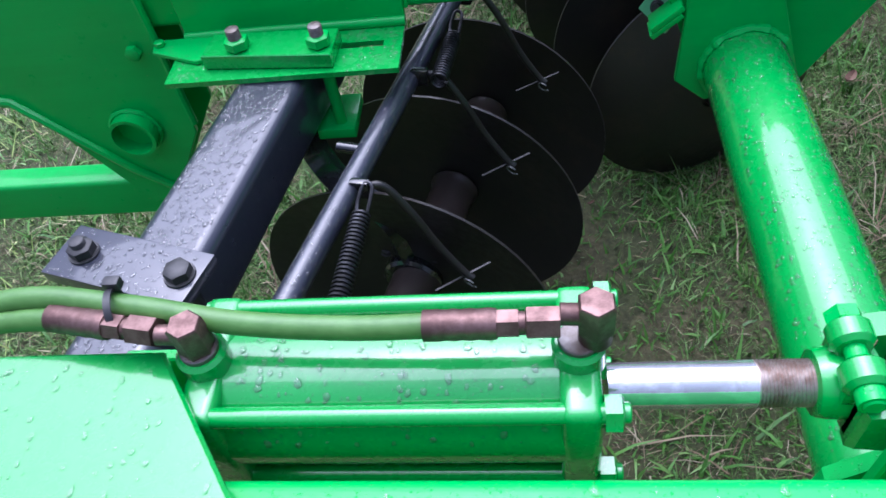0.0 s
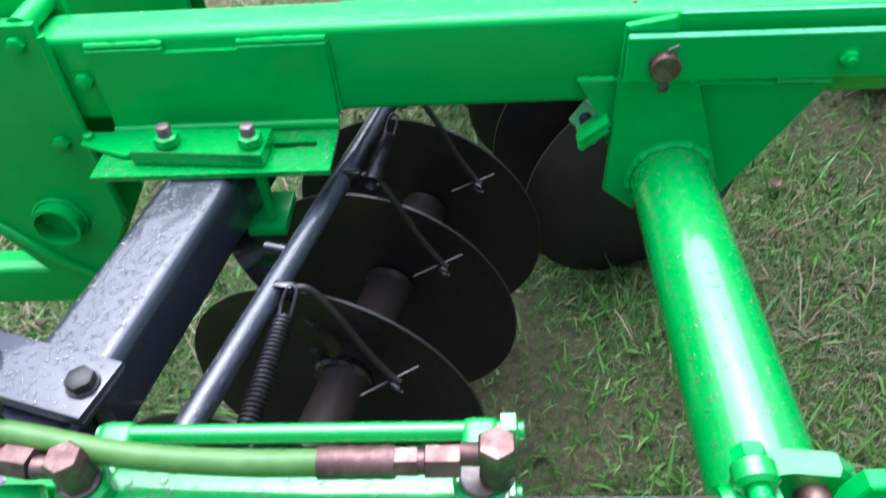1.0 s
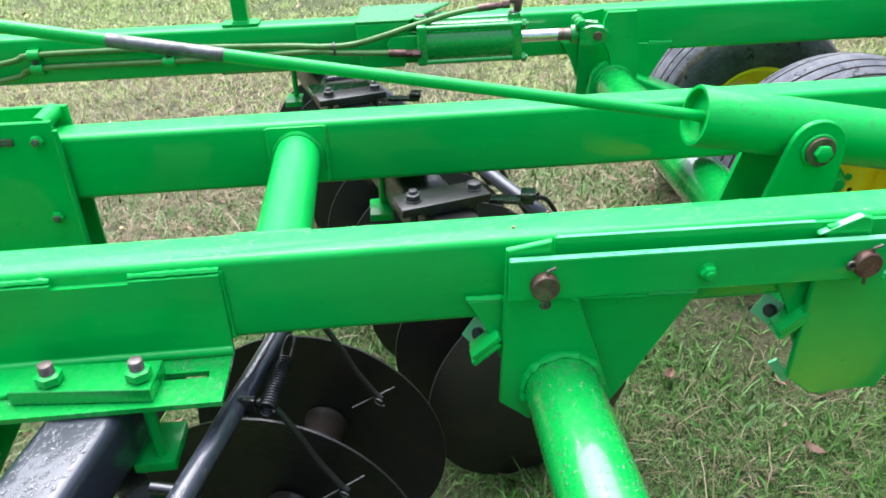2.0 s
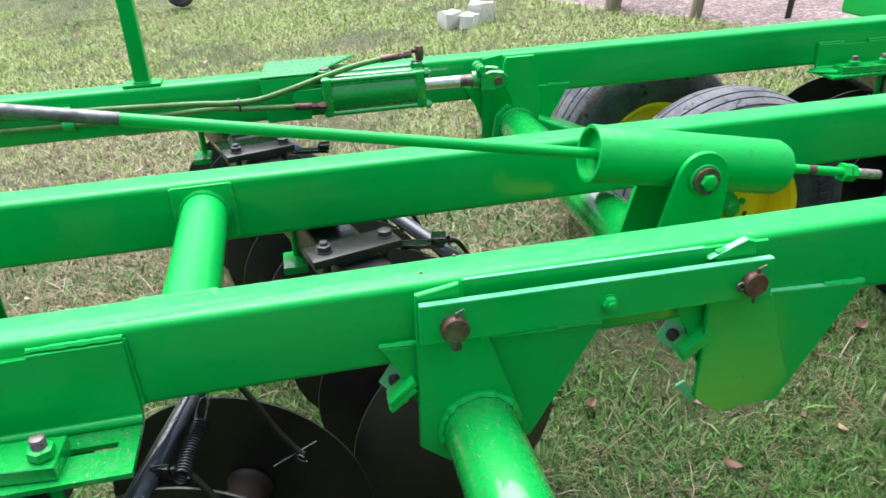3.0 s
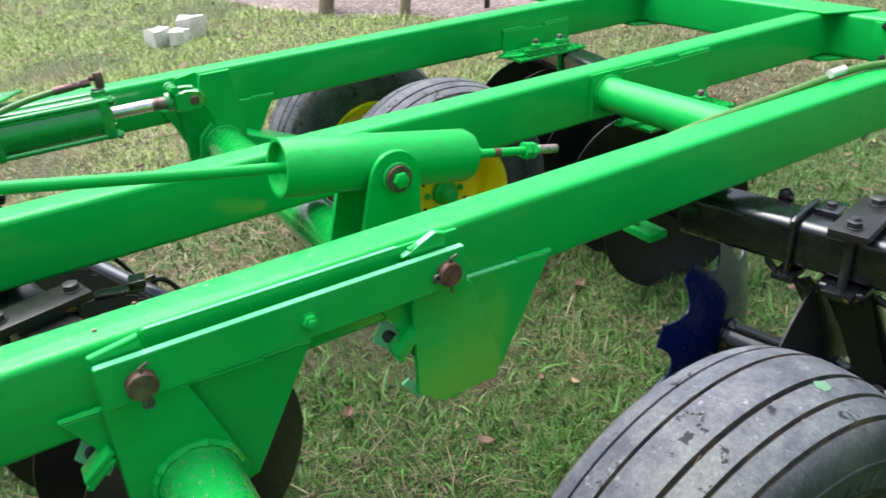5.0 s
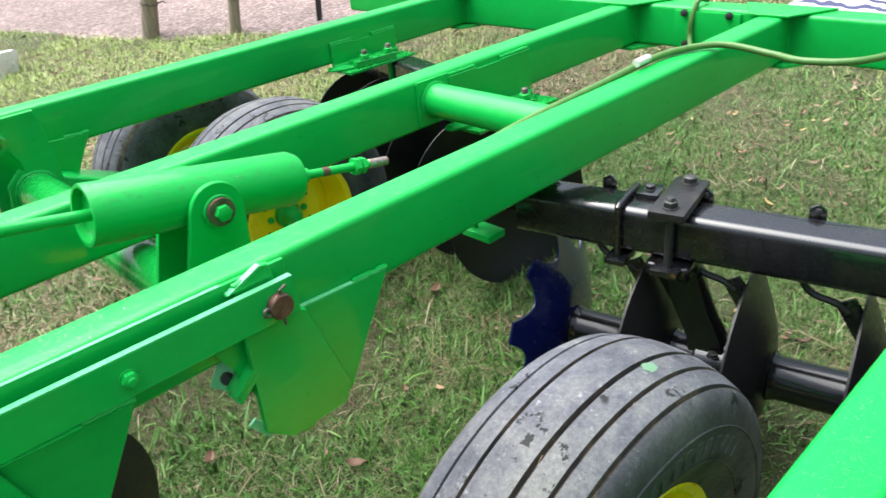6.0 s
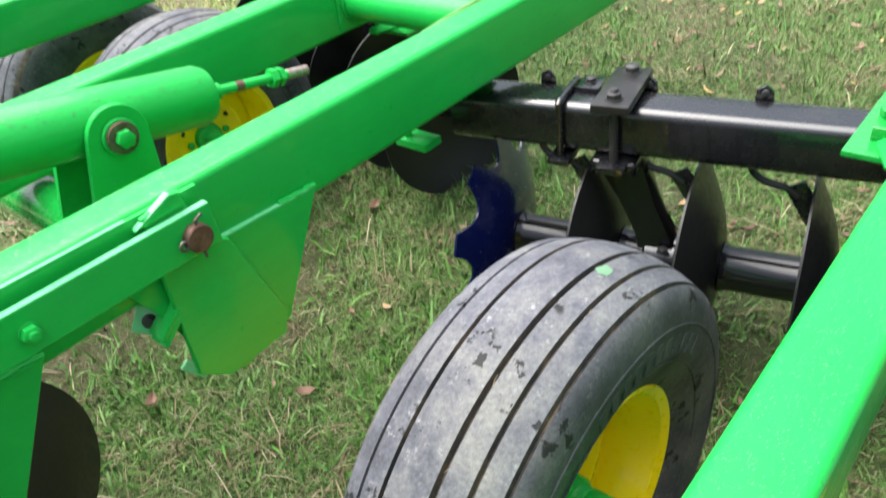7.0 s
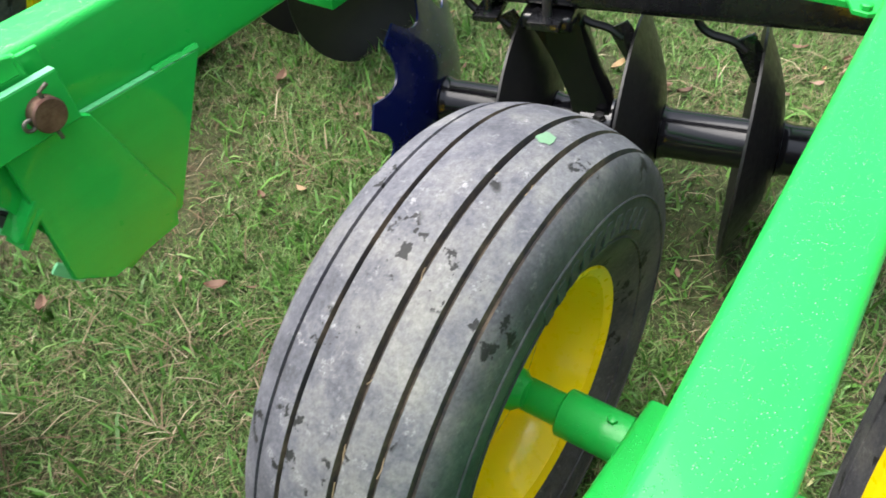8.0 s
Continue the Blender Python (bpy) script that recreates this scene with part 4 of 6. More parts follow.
# ---------------------------------------------------------------- disc gangs
def disc_mesh(bm, put, y, z, x, cup, radius, dish, notched=False):
    """A dished disc of 5 mm plate with a flat middle; cup: which way along the gang it is hollow."""
    prof = [(radius * u, dish * h) for u, h in ((0.1, 1.0), (0.34, 1.0), (0.52, 0.83), (0.73, 0.5), (0.885, 0.2), (1.0, 0.0))]
    n = 144 if notched else 64
    shell = []
    reach, height = [p[0] for p in prof], [p[1] for p in prof]
    for off in (0.0, 0.005):
        rows = []
        for r, h in prof:
            row = []
            for k in range(n):
                a = 2 * math.pi * k / n
                rr, hh = r, h
                if notched:  # nine round bites out of the rim
                    bite = ((math.degrees(a) - 116) % 40 - 20) / 12.5
                    rim = radius - 0.05 * math.sqrt(max(0.0, 1 - bite * bite))
                    rr = min(r, rim - 0.05 * (radius - r))
                    hh = float(np.interp(rr, reach, height))
                row.append(bm.verts.new(put((x + rr * math.cos(a), y - cup * (hh + off), z + rr * math.sin(a)))))
            rows.append(row)
        shell.append(rows)
    for rows in shell:
        for a, b in zip(rows, rows[1:]):
            for k in range(n):
                bm.faces.new((a[k], a[(k + 1) % n], b[(k + 1) % n], b[k]))
    for e in (0, -1):
        a, b = shell[0][e], shell[1][e]
        for k in range(n):
            bm.faces.new((a[k], a[(k + 1) % n], b[(k + 1) % n], b[k]))


def gang(at, angle, span, discs, offset, axle_z, cup, clamps, hangers, m=near, wet=False, blue=None, label="", drop=0.0, radius=0.254, dish=0.06, skew=0.0, clamp_skew=0.0):
    """A gang beam with its axle, discs, spools, scrapers and clamps; local y runs along the beam."""
    turn = Matrix.Translation((at[0], at[1], 0)) @ Matrix.Rotation(radians(-angle), 4, 'Z')

    def put(p):
        return m(turn @ Vector(p))

    def low(p):
        return put((p[0], p[1], p[2] - drop))
    askew = Matrix.Translation((at[0], at[1], 0)) @ Matrix.Rotation(radians(-angle - skew), 4, 'Z')

    def hung(p):  # the axle hangs a little askew to the beam
        return m(askew @ Vector(p))
    t = thing("disc_gang", put((0, (span[0] + span[1]) / 2, 0.65)), label or "black disc gang of dished steel discs on a box beam", "disc gang", "disc gangs")
    bm = bmesh.new()
    beam(bm, 1, span, (-0.0575, 0.0575), (0.651, 0.765), 0.021, m=low, wall=0.008, seg=6)
    part("gang_beam", bm, BLACK_WET if wet else BLACK if cup > 0 else BLACK_DULL, t)
    bm = bmesh.new()
    rod(bm, (offset, min(discs) - 0.12, axle_z), (offset, max(discs) + (0.03 if cup > 0 else 0.12), axle_z), 0.02, 16, m=hung)
    part("axle", bm, DISC, t)
    for k, y in enumerate(discs):
        bm = bmesh.new()
        disc_mesh(bm, hung, y, axle_z, offset, cup, radius + (0.006 if k == blue else 0), dish, notched=(k == blue))
        part("disc", bm, BLUE if k == blue else REAR_DISC if cup > 0 else DISC, t, "dark blue disc with notched rim" if k == blue else "clean black dished disc" if cup > 0 else "black dished disc filmed with rusty dust")
    ys = sorted(discs)
    for a, b in zip(ys, ys[1:]):
        bm = bmesh.new()
        lo, hi = a - cup * dish + 0.006, b - cup * dish - 0.006
        w = 0.054 if cup > 0 else 0.046
        rows = [(w + 0.006, 0.0), (w + 0.007, 0.004), (w + 0.003, 0.012), (w, 0.02), (w, hi - lo - 0.02), (w + 0.003, hi - lo - 0.012), (w + 0.007, hi - lo - 0.004), (w + 0.006, hi - lo)]
        p, q = Vector((offset, lo, axle_z)), Vector((0, 1, 0))
        lathe(bm, rows, p, q, 32, m=hung)
        part("spool", bm, SPOOL_RUST if cup < 0 else SPOOL_GLOSS, t)
    # clamps over the beam
    for y in clamps:
        pivot = Matrix.Translation((0, y, 0)) @ Matrix.Rotation(radians(-clamp_skew), 4, 'Z') @ Matrix.Translation((0, -y, -drop))

        def low(p):
            return put(pivot @ Vector(p))
        bm = bmesh.new()
        box(bm, (-0.114, y - 0.04, 0.779), (0.092, y + 0.04, 0.798), 0.002, m=low)
        c = part("clamp_plate", bm, BLACK_WET if wet else BLACK_DULL, t, "thick flat clamp plate")
        bm = bmesh.new()
        box(bm, (-0.0575, y - 0.03, 0.766), (0.0575, y + 0.03, 0.7785), 0.001, m=low)
        part("packer", bm, BLACK, c)
        for x in (-0.076, 0.068):
            bolt(c, low((x, y, 0.798)), (0, 0, 1), 0.017, DARK_STEEL, stud=0.008 if x < 0 else 0, stud_mat=DARK_STEEL)
            bm = bmesh.new()
            rod(bm, (x, y, 0.63), (x, y, 0.785), 0.0095, 14, m=low)
            part("clamp_stud", bm, DARK_STEEL, c)
        bm = bmesh.new()
        box(bm, (-0.11, y - 0.032, 0.632), (0.095, y + 0.032, 0.6495), 0.003, m=low)
        part("clamp_foot", bm, BLACK, c)
    # curved hanger legs down to the bearing
    for y in hangers:
        bm = bmesh.new()
        if cup > 0:  # a wide cranked leg with a forged collar
            leg = [(0.055, 0.645 - drop), (-0.048, 0.645 - drop), (-0.06, 0.58), (-0.085, 0.5), (-0.125, 0.42), (-0.135, 0.36), (-0.05, 0.35), (-0.045, 0.42), (-0.005, 0.51), (0.04, 0.57)]
            prism(bm, [(y + u, v) for u, v in leg], 0, offset - 0.035, offset + 0.02, 0.004, m=put)
            part("hanger_leg", bm, SPOOL_GLOSS, t, "black cranked bearing leg")
            bm = bmesh.new()
            box(bm, (-0.08, y - 0.05, 0.612 - drop), (0.06, y + 0.055, 0.648 - drop), 0.012, 3, m=put)
            part("collar", bm, SPOOL_GLOSS, t)
            y = y - 0.09
        else:
            line = [(0.0, y + 0.02, 0.65 - drop), (-0.01 + offset * 0.1, y + 0.015, 0.58), (offset * 0.4 - 0.01, y, 0.5), (offset * 0.8, y - 0.01, 0.44), (offset, y - 0.015, axle_z)]
            sweep(bm, curve(line, 6), 0.036, 4, m=put)
            part("hanger_leg", bm, BLACK, t)
        bm = bmesh.new()
        rod(bm, (offset, y - 0.05, axle_z), (offset, y + 0.03, axle_z), 0.06, 28, 0.006, m=put)
        part("bearing_housing", bm, BLACK, t)
        for dx in (-0.05, 0.05):
            bolt(t, put((offset + dx, y - 0.02, axle_z + 0.05)), (0, 0, 1), 0.012, DARK_STEEL)
    return t, put


def scraper_bar(put, y0, y1, arms, springs):
    """The pipe above the front discs with its scraper arms and pull springs."""
    x, z = 0.178, 0.702
    lay = put

    def put(p):  # the pipe lies a little askew to the beam
        return lay((p[0] + 0.075 * (p[1] - 0.0), p[1], p[2]))
    t = thing("scraper_bar", put((x, (y0 + y1) / 2, z)), "black scraper pipe with wire arms and coil springs above discs", "scraper bar", "scraper bars")
    bm = bmesh.new()
    rod(bm, (x, y0, z), (x, y1, z), 0.0185, 28, 0.002, m=put)
    part("pipe", bm, BLACK_WET, t)
    for y in arms:
        bm = bmesh.new()
        box(bm, (x + 0.006, y - 0.006, z - 0.012), (x + 0.035, y + 0.006, z + 0.02), 0.003, m=put)
        part("arm_clip", bm, BLACK, t)
        bm = bmesh.new()
        sweep(bm, curve([(x + 0.02, y, z + 0.006), (x + 0.05, y + 0.012, z + 0.0), (x + 0.085, y + 0.012, z - 0.055), (x + 0.115, y + 0.012, z - 0.12), (x + 0.15, y + 0.01, z - 0.175), (x + 0.165, y + 0.009, z - 0.19)], 6), 0.006, 10, m=put)
        part("scraper_arm", bm, BLACK_DULL, t)
        bm = bmesh.new()
        turn = Matrix.Translation((x + 0.15, y + 0.008, z - 0.187)) @ Matrix.Rotation(radians(6), 4, 'Y') @ Matrix.Rotation(radians(48), 4, 'Z')
        box(bm, (-0.05, -0.0016, -0.001), (0.05, 0.0016, 0.001), 0.0, m=put, turn=turn)
        part("scraper_edge", bm, DARK_STEEL, t, "thin grey scraper edge")
        bm = bmesh.new()
        sweep(bm, [put(p) for p in circle((x + 0.162, y + 0.002, z - 0.195), (0.4, 1, 0.3), 0.011, 16, 30, 290)], 0.0016, 6)
        part("ring", bm, BARE_STEEL, t)
    for y, length, dx in springs:
        bm = bmesh.new()
        turns, r = int(length / 0.0072), 0.0125
        pts = []
        for k in range(turns * 10 + 1):
            a = 2 * math.pi * k / 10
            s = k / (turns * 10)
            pts.append((x + 0.037 + dx * s + r * math.cos(a), y - 0.035 - length * s, z - 0.004 + 0.012 * s + r * math.sin(a)))
        sweep(bm, pts, 0.0027, 6, m=put)
        p = part("coil_spring", bm, SPRING, t, "black coil spring")
        bm = bmesh.new()
        sweep(bm, curve([(x + 0.03, y - 0.036, z - 0.004), (x + 0.026, y - 0.012, z + 0.006), (x + 0.03, y + 0.008, z + 0.018), (x + 0.042, y + 0.004, z + 0.014), (x + 0.044, y - 0.03, z - 0.004)], 5), 0.003, 8, m=put)
        part("spring_hook", bm, SPRING, p)
    bm = bmesh.new()
    rod(bm, (x - 0.055, arms[0] + 0.09, z - 0.004), (x + 0.01, arms[0] + 0.085, z - 0.004), 0.009, 14, 0.001, m=put)
    part("cross_pin", bm, BLACK, t)
    return t


def beam_clip(t, put):
    """A bent bar and an angle clip on the far clamp plate of the front gang."""
    bm = bmesh.new()
    sweep(bm, curve([(-0.076, -0.02, 0.812), (-0.07, -0.1, 0.812), (-0.04, -0.125, 0.812), (0.05, -0.12, 0.812), (0.075, -0.1, 0.812)], 5), 0.008, 8, m=put)
    part("bent_bar", bm, BLACK, t, "black bent round bar")
    bm = bmesh.new()
    rod(bm, (0.05, -0.14, 0.815), (0.068, -0.01, 0.815), 0.008, 12, 0.001, m=put)
    part("clip_pin", bm, BARE_STEEL, t, "bare grey pin")
    bm = bmesh.new()
    box(bm, (-0.104, -0.2, 0.767), (0.09, -0.05, 0.778), 0.002, m=put)
    part("long_plate", bm, BLACK, t)
    for y in (0.02, 0.79):
        bm = bmesh.new()
        turn = Matrix.Translation((0.15, y, 0.765)) @ Matrix.Rotation(radians(28), 4, 'Z')
        box(bm, (-0.05, -0.016, -0.006), (0.05, 0.016, 0.004), 0.002, m=put, turn=turn)
        box(bm, (0.02, -0.018, 0.0045), (0.055, 0.02, 0.022), 0.003, m=put, turn=turn)
        part("angle_clip", bm, BLACK, t)


def rear_scrapers(t, lay, discs, drop):
    def put(p):
        return lay((p[0], p[1], p[2] - drop))
    for y in discs:
        bm = bmesh.new()
        sweep(bm, curve([(0.01, y + 0.13, 0.655), (0.01, y + 0.125, 0.62), (0.005, y + 0.1, 0.6), (0.0, y + 0.055, 0.592), (-0.002, y + 0.026, 0.575)], 5), 0.0085, 8, m=put)
        part("scraper_arm", bm, BLACK_DULL, t)
        bm = bmesh.new()
        turn = Matrix.Translation((0.0, y + 0.012, 0.565)) @ Matrix.Rotation(radians(-32), 4, 'X')
        box(bm, (-0.004, -0.02, -0.055), (0.004, 0.024, 0.045), 0.001, m=put, turn=turn)
        part("scraper_blade", bm, BLACK, t)
        bm = bmesh.new()  # a pointed lug standing up behind the beam
        prism(bm, [(y + 0.1, 0.7), (y + 0.145, 0.7), (y + 0.14, 0.782), (y + 0.122, 0.792), (y + 0.106, 0.778)], 0, 0.0585, 0.0655, 0.001, m=put)
        lug = part("arm_lug", bm, BLACK, t, "small black steel lug")
        bolt(lug, put((0.058, y + 0.122, 0.776)), put((-1, 0, 0)) - put((0, 0, 0)), 0.008, DARK_STEEL, washer=False)
    bm = bmesh.new()  # a flat plate with a bolt, and a short spring beside it
    box(bm, (0.012, 0.16, 0.766), (0.082, 0.212, 0.777), 0.002, m=put)
    tie = part("tie_plate", bm, BLACK, t)
    bolt(tie, put((0.045, 0.187, 0.777)), (0, 0, 1), 0.0125, DARK_STEEL)
    bm = bmesh.new()
    sweep(bm, [(0.072 + 0.009 * math.cos(0.7 * k), 0.15 - 0.0009 * k, 0.776 + 0.009 * math.sin(0.7 * k)) for k in range(60)], 0.0016, 5, m=put)
    part("short_spring", bm, SPRING, tie, "short black coil spring")
    bm = bmesh.new()
    y = 0.225
    line = [(-0.066, y, 0.64), (-0.066, y, 0.755), (-0.055, y, 0.774), (0.055, y, 0.774), (0.066, y, 0.755), (0.066, y, 0.64)]
    sweep(bm, curve(line, 4), 0.0085, 10, m=put)
    part("u_bolt", bm, BLACK, t)
    bm = bmesh.new()
    box(bm, (-0.09, y - 0.025, 0.628), (0.09, y + 0.025, 0.641), 0.002, m=put)
    part("u_bolt_plate", bm, BLACK, t)

# ---------------------------------------------------------------- wheels
def wheel_set(places):
    """One wheel with ribbed implement tyre, and its copies. Built with its axle along y, dish towards -y."""
    t = thing("wheel", (0, 0, 0), "worn ribbed rubber tyre on a glossy yellow steel rim", "wheel", "transport wheels")
    R, n = 0.41, 96
    # outer tread profile, y then radius, with four grooves
    prof = [(-0.105, 0.205), (-0.118, 0.222), (-0.136, 0.262), (-0.146, 0.305), (-0.145, 0.338), (-0.139, 0.362), (-0.131, 0.377)]
    def crown(y):
        return R - 0.026 * (abs(y + 0.006) / 0.115) ** 2.2
    grooves = (-0.119, -0.082, -0.04, 0.03, 0.068)
    for k, g in enumerate(grooves):
        w, deep = ((0.0036, 0.009), (0.0036, 0.009), (0.0046, 0.011), (0.0036, 0.008), (0.003, 0.005))[k]
        for dy, dr in ((-w, 0), (-w * 0.6, -deep), (w * 0.6, -deep), (w, 0)):
            prof.append((g + dy, crown(g + dy) + dr))
        if k < 4:
            gap = grooves[k + 1] - g
            for s in (0.27, 0.5, 0.73):
                prof.append((g + gap * s, crown(g + gap * s)))
    prof += [(0.09, crown(0.088)), (0.101, 0.384), (0.112, 0.37), (0.121, 0.348), (0.127, 0.31), (0.124, 0.262), (0.113, 0.222), (0.105, 0.205)]
    bm = bmesh.new()
    lathe(bm, [(r, y) for y, r in prof], (0, 0, 0), (0, 1, 0), n, closed=True)
    tyre = part("tyre", bm, RUBBER, t, "grey weathered ribbed tyre", sharp=48)
    tyre.data.materials.append(SIDEWALL)
    tyre.data.materials.append(GROOVE)
    for f in tyre.data.polygons:
        if f.center.y < -0.124 or f.center.y > 0.107 or Vector((f.center.x, f.center.z)).length < 0.36:
            f.material_index = 1
        elif Vector((f.center.x, f.center.z)).length < crown(f.center.y) - 0.0035:
            f.material_index = 2
    for sgn in (-1,):
        bm = bmesh.new()
        for r0 in (0.268, 0.33):
            sweep(bm, circle((0, sgn * (0.138 if r0 < 0.3 else 0.1452), 0), (0, 1, 0), r0, 72), 0.0022, 6)
        for a in range(-28, 34, 6):  # raised maker's lettering as plain bars
            c = math.cos(radians(a + 70)), math.sin(radians(a + 70))
            turn = Matrix.Translation((c[0] * 0.298, sgn * 0.1445, c[1] * 0.298)) @ Matrix.Rotation(-radians(a + 70), 4, 'Y')
            box(bm, (-0.016, -0.0022, -0.009), (0.016, 0.0022, 0.009), 0.0008, 1, turn=turn)
        part("sidewall_marking", bm, SIDEWALL, tyre)
    rng = random.Random(21)
    for _ in range(24):  # straw and grit caught in the grooves
        g, a, L = rng.choice((-0.082, -0.04, -0.04, -0.04, 0.03)), rng.uniform(0, 6.28), rng.uniform(0.004, 0.013)
        bm = bmesh.new()
        line = [(math.cos(a + s * L / R) * (crown(g) - 0.006 + 0.003 * rng.random()), g + rng.uniform(-0.003, 0.003), math.sin(a + s * L / R) * (crown(g) - 0.006)) for s in (-1, 0, 1)]
        sweep(bm, line, rng.uniform(0.0004, 0.0008), 5)
        part("straw", bm, STRAW, tyre, "straw stuck in the groove")
    bm = bmesh.new()
    rim = [(0.214, -0.117), (0.219, -0.112), (0.217, -0.105), (0.205, -0.102), (0.198, -0.085), (0.186, -0.07), (0.182, -0.02), (0.186, 0.06), (0.2, 0.09), (0.206, 0.105), (0.217, 0.108), (0.217, 0.117), (0.208, 0.114),
           (0.196, 0.1), (0.19, 0.085), (0.178, 0.05), (0.174, 0.0), (0.178, -0.06), (0.19, -0.085), (0.198, -0.108)]
    lathe(bm, rim, (0, 0, 0), (0, 1, 0), 72, closed=True)
    part("rim", bm, YELLOW, t, "glossy yellow rim")
    bm = bmesh.new()
    dish = [(0.045, -0.012), (0.085, -0.012), (0.1, -0.018), (0.125, -0.03), (0.15, -0.024), (0.176, -0.012), (0.176, -0.004), (0.15, -0.016), (0.125, -0.022), (0.1, -0.01), (0.085, -0.004), (0.045, -0.004)]
    lathe(bm, dish, (0, 0, 0), (0, 1, 0), 64, closed=True)
    part("wheel_disc", bm, YELLOW, t, "yellow wheel centre")
    bm = bmesh.new()
    lathe(bm, [(0.05, 0.04), (0.05, -0.02), (0.046, -0.034), (0.034, -0.04), (0.033, -0.066), (0.022, -0.08), (0.0, -0.083)], (0, 0, 0), (0, 1, 0), 36)
    part("hub", bm, GREEN, t, "green hub with domed cap")
    for k in range(6):
        a = radians(60 * k + 15)
        bolt(t, (0.07 * math.cos(a), -0.012, 0.07 * math.sin(a)), (0, -1, 0), 0.0125, GREEN, washer=False)
    # black discs on the uncut dish, coloured as the dark inside vent holes
    for k in range(6):
        a = radians(60 * k + 45)
        bm = bmesh.new()
        rod(bm, (0.1 * math.cos(a), -0.0205, 0.1 * math.sin(a)), (0.1 * math.cos(a), -0.0165, 0.1 * math.sin(a)), 0.009, 16)
        part("vent_hole_dark", bm, PLASTIC, t)
    for k, (p, spin, face) in enumerate(places):
        m = Matrix.Translation(p) @ Matrix.Rotation(radians(180) if face else 0, 4, 'Z') @ Matrix.Rotation(radians(spin), 4, 'Y')
        if k == 0:
            t.matrix_basis = m
        else:
            copy_thing(t, m)
    # a smear of green paint on the near tyre's tread
    bm = bmesh.new()
    c = Vector(places[0][0])
    ring = []
    for k in range(20):
        a = 2 * math.pi * k / 20
        s = 1 + 0.45 * noise.noise((math.cos(a) * 1.7, math.sin(a) * 1.7, 3))
        y, th = -0.054 + 0.011 * s * math.cos(a), radians(76) + 0.034 * s * math.sin(a)
        r = crown(y) + 0.0008
        ring.append(bm.verts.new(c + Vector((r * math.cos(th), y, r * math.sin(th)))))
    mid = crown(-0.054) + 0.0015
    hub = bm.verts.new(c + Vector((mid * math.cos(radians(76)), -0.054, mid * math.sin(radians(76)))))
    for k in range(20):
        bm.faces.new((ring[k], ring[(k + 1) % 20], hub))
    part("paint_smear", bm, SMEAR, tyre, "smear of pale green paint")
    return t

# ---------------------------------------------------------------- hoses, stand and clips on the frame
def frame_hoses():
    top = ZT + 0.0135
    t = thing("hydraulic_hose", (2.3, 1.16, ZT), "muted green hydraulic hose draped along the frame's top", "hose", "frame hoses")
    bm = bmesh.new()
    y1 = RAILS[1]
    line = [(1.5, y1 + 0.1, top - 0.05), (1.72, y1 + 0.1, top - 0.03), (1.9, y1 + 0.099, top - 0.022), (2.08, y1 + 0.097, top - 0.016), (2.29, y1 + 0.088, top - 0.004), (2.42, y1 + 0.06, top - 0.002), (2.5, y1 - 0.02, top + 0.0), (2.5, y1 - 0.16, top - 0.012), (2.47, 0.82, top - 0.012), (2.51, 0.69, top - 0.004), (2.7, 0.6, top + 0.005), (2.93, 0.52, top + 0.012), (3.05, 0.42, top + 0.006)]
    sweep(bm, curve(line, 8), 0.0098, 12)
    part("hose", bm, HOSE, t)
    t = thing("hydraulic_hose", (2.95, 1.43, 0.85), "muted green hydraulic hose dropping down the end beam", "hose", "frame hoses")
    bm = bmesh.new()
    line = [(3.05, 1.415, top), (2.99, 1.42, top + 0.008), (2.962, 1.428, 0.9), (2.953, 1.425, 0.84), (2.9, 1.38, 0.78), (2.8, 1.31, 0.745), (2.62, 1.27, 0.73)]
    sweep(bm, curve(line, 8), 0.0095, 12)
    part("hose", bm, HOSE, t)
    # white tape on the hose's bend
    bm = bmesh.new()
    sweep(bm, curve([(2.21, 1.168, top + 0.004), (2.26, 1.17, top + 0.004), (2.275, 1.171, top + 0.004)], 4), 0.0112, 12)
    solid("hose_tape", bm, WHITE, (2.26, 1.17, top), "worn white tape wrapped round a hose", "tape")
    # plate and bolts on the end beam
    t = thing("hose_plate", (END_X, 1.34, 0.87), "green bolted cover plate on the end beam", "cover plate")
    bm = bmesh.new()
    box(bm, (END_X - 0.007, 1.25, ZB + 0.01), (END_X + 0.002, 1.5, ZT - 0.012), 0.002)
    part("plate", bm, GREEN, t)
    for y, z in ((1.29, 0.925), (1.46, 0.925), (1.45, 0.815)):
        bolt(t, (END_X - 0.007, y, z), (-1, 0, 0), 0.012, DARK_STEEL)


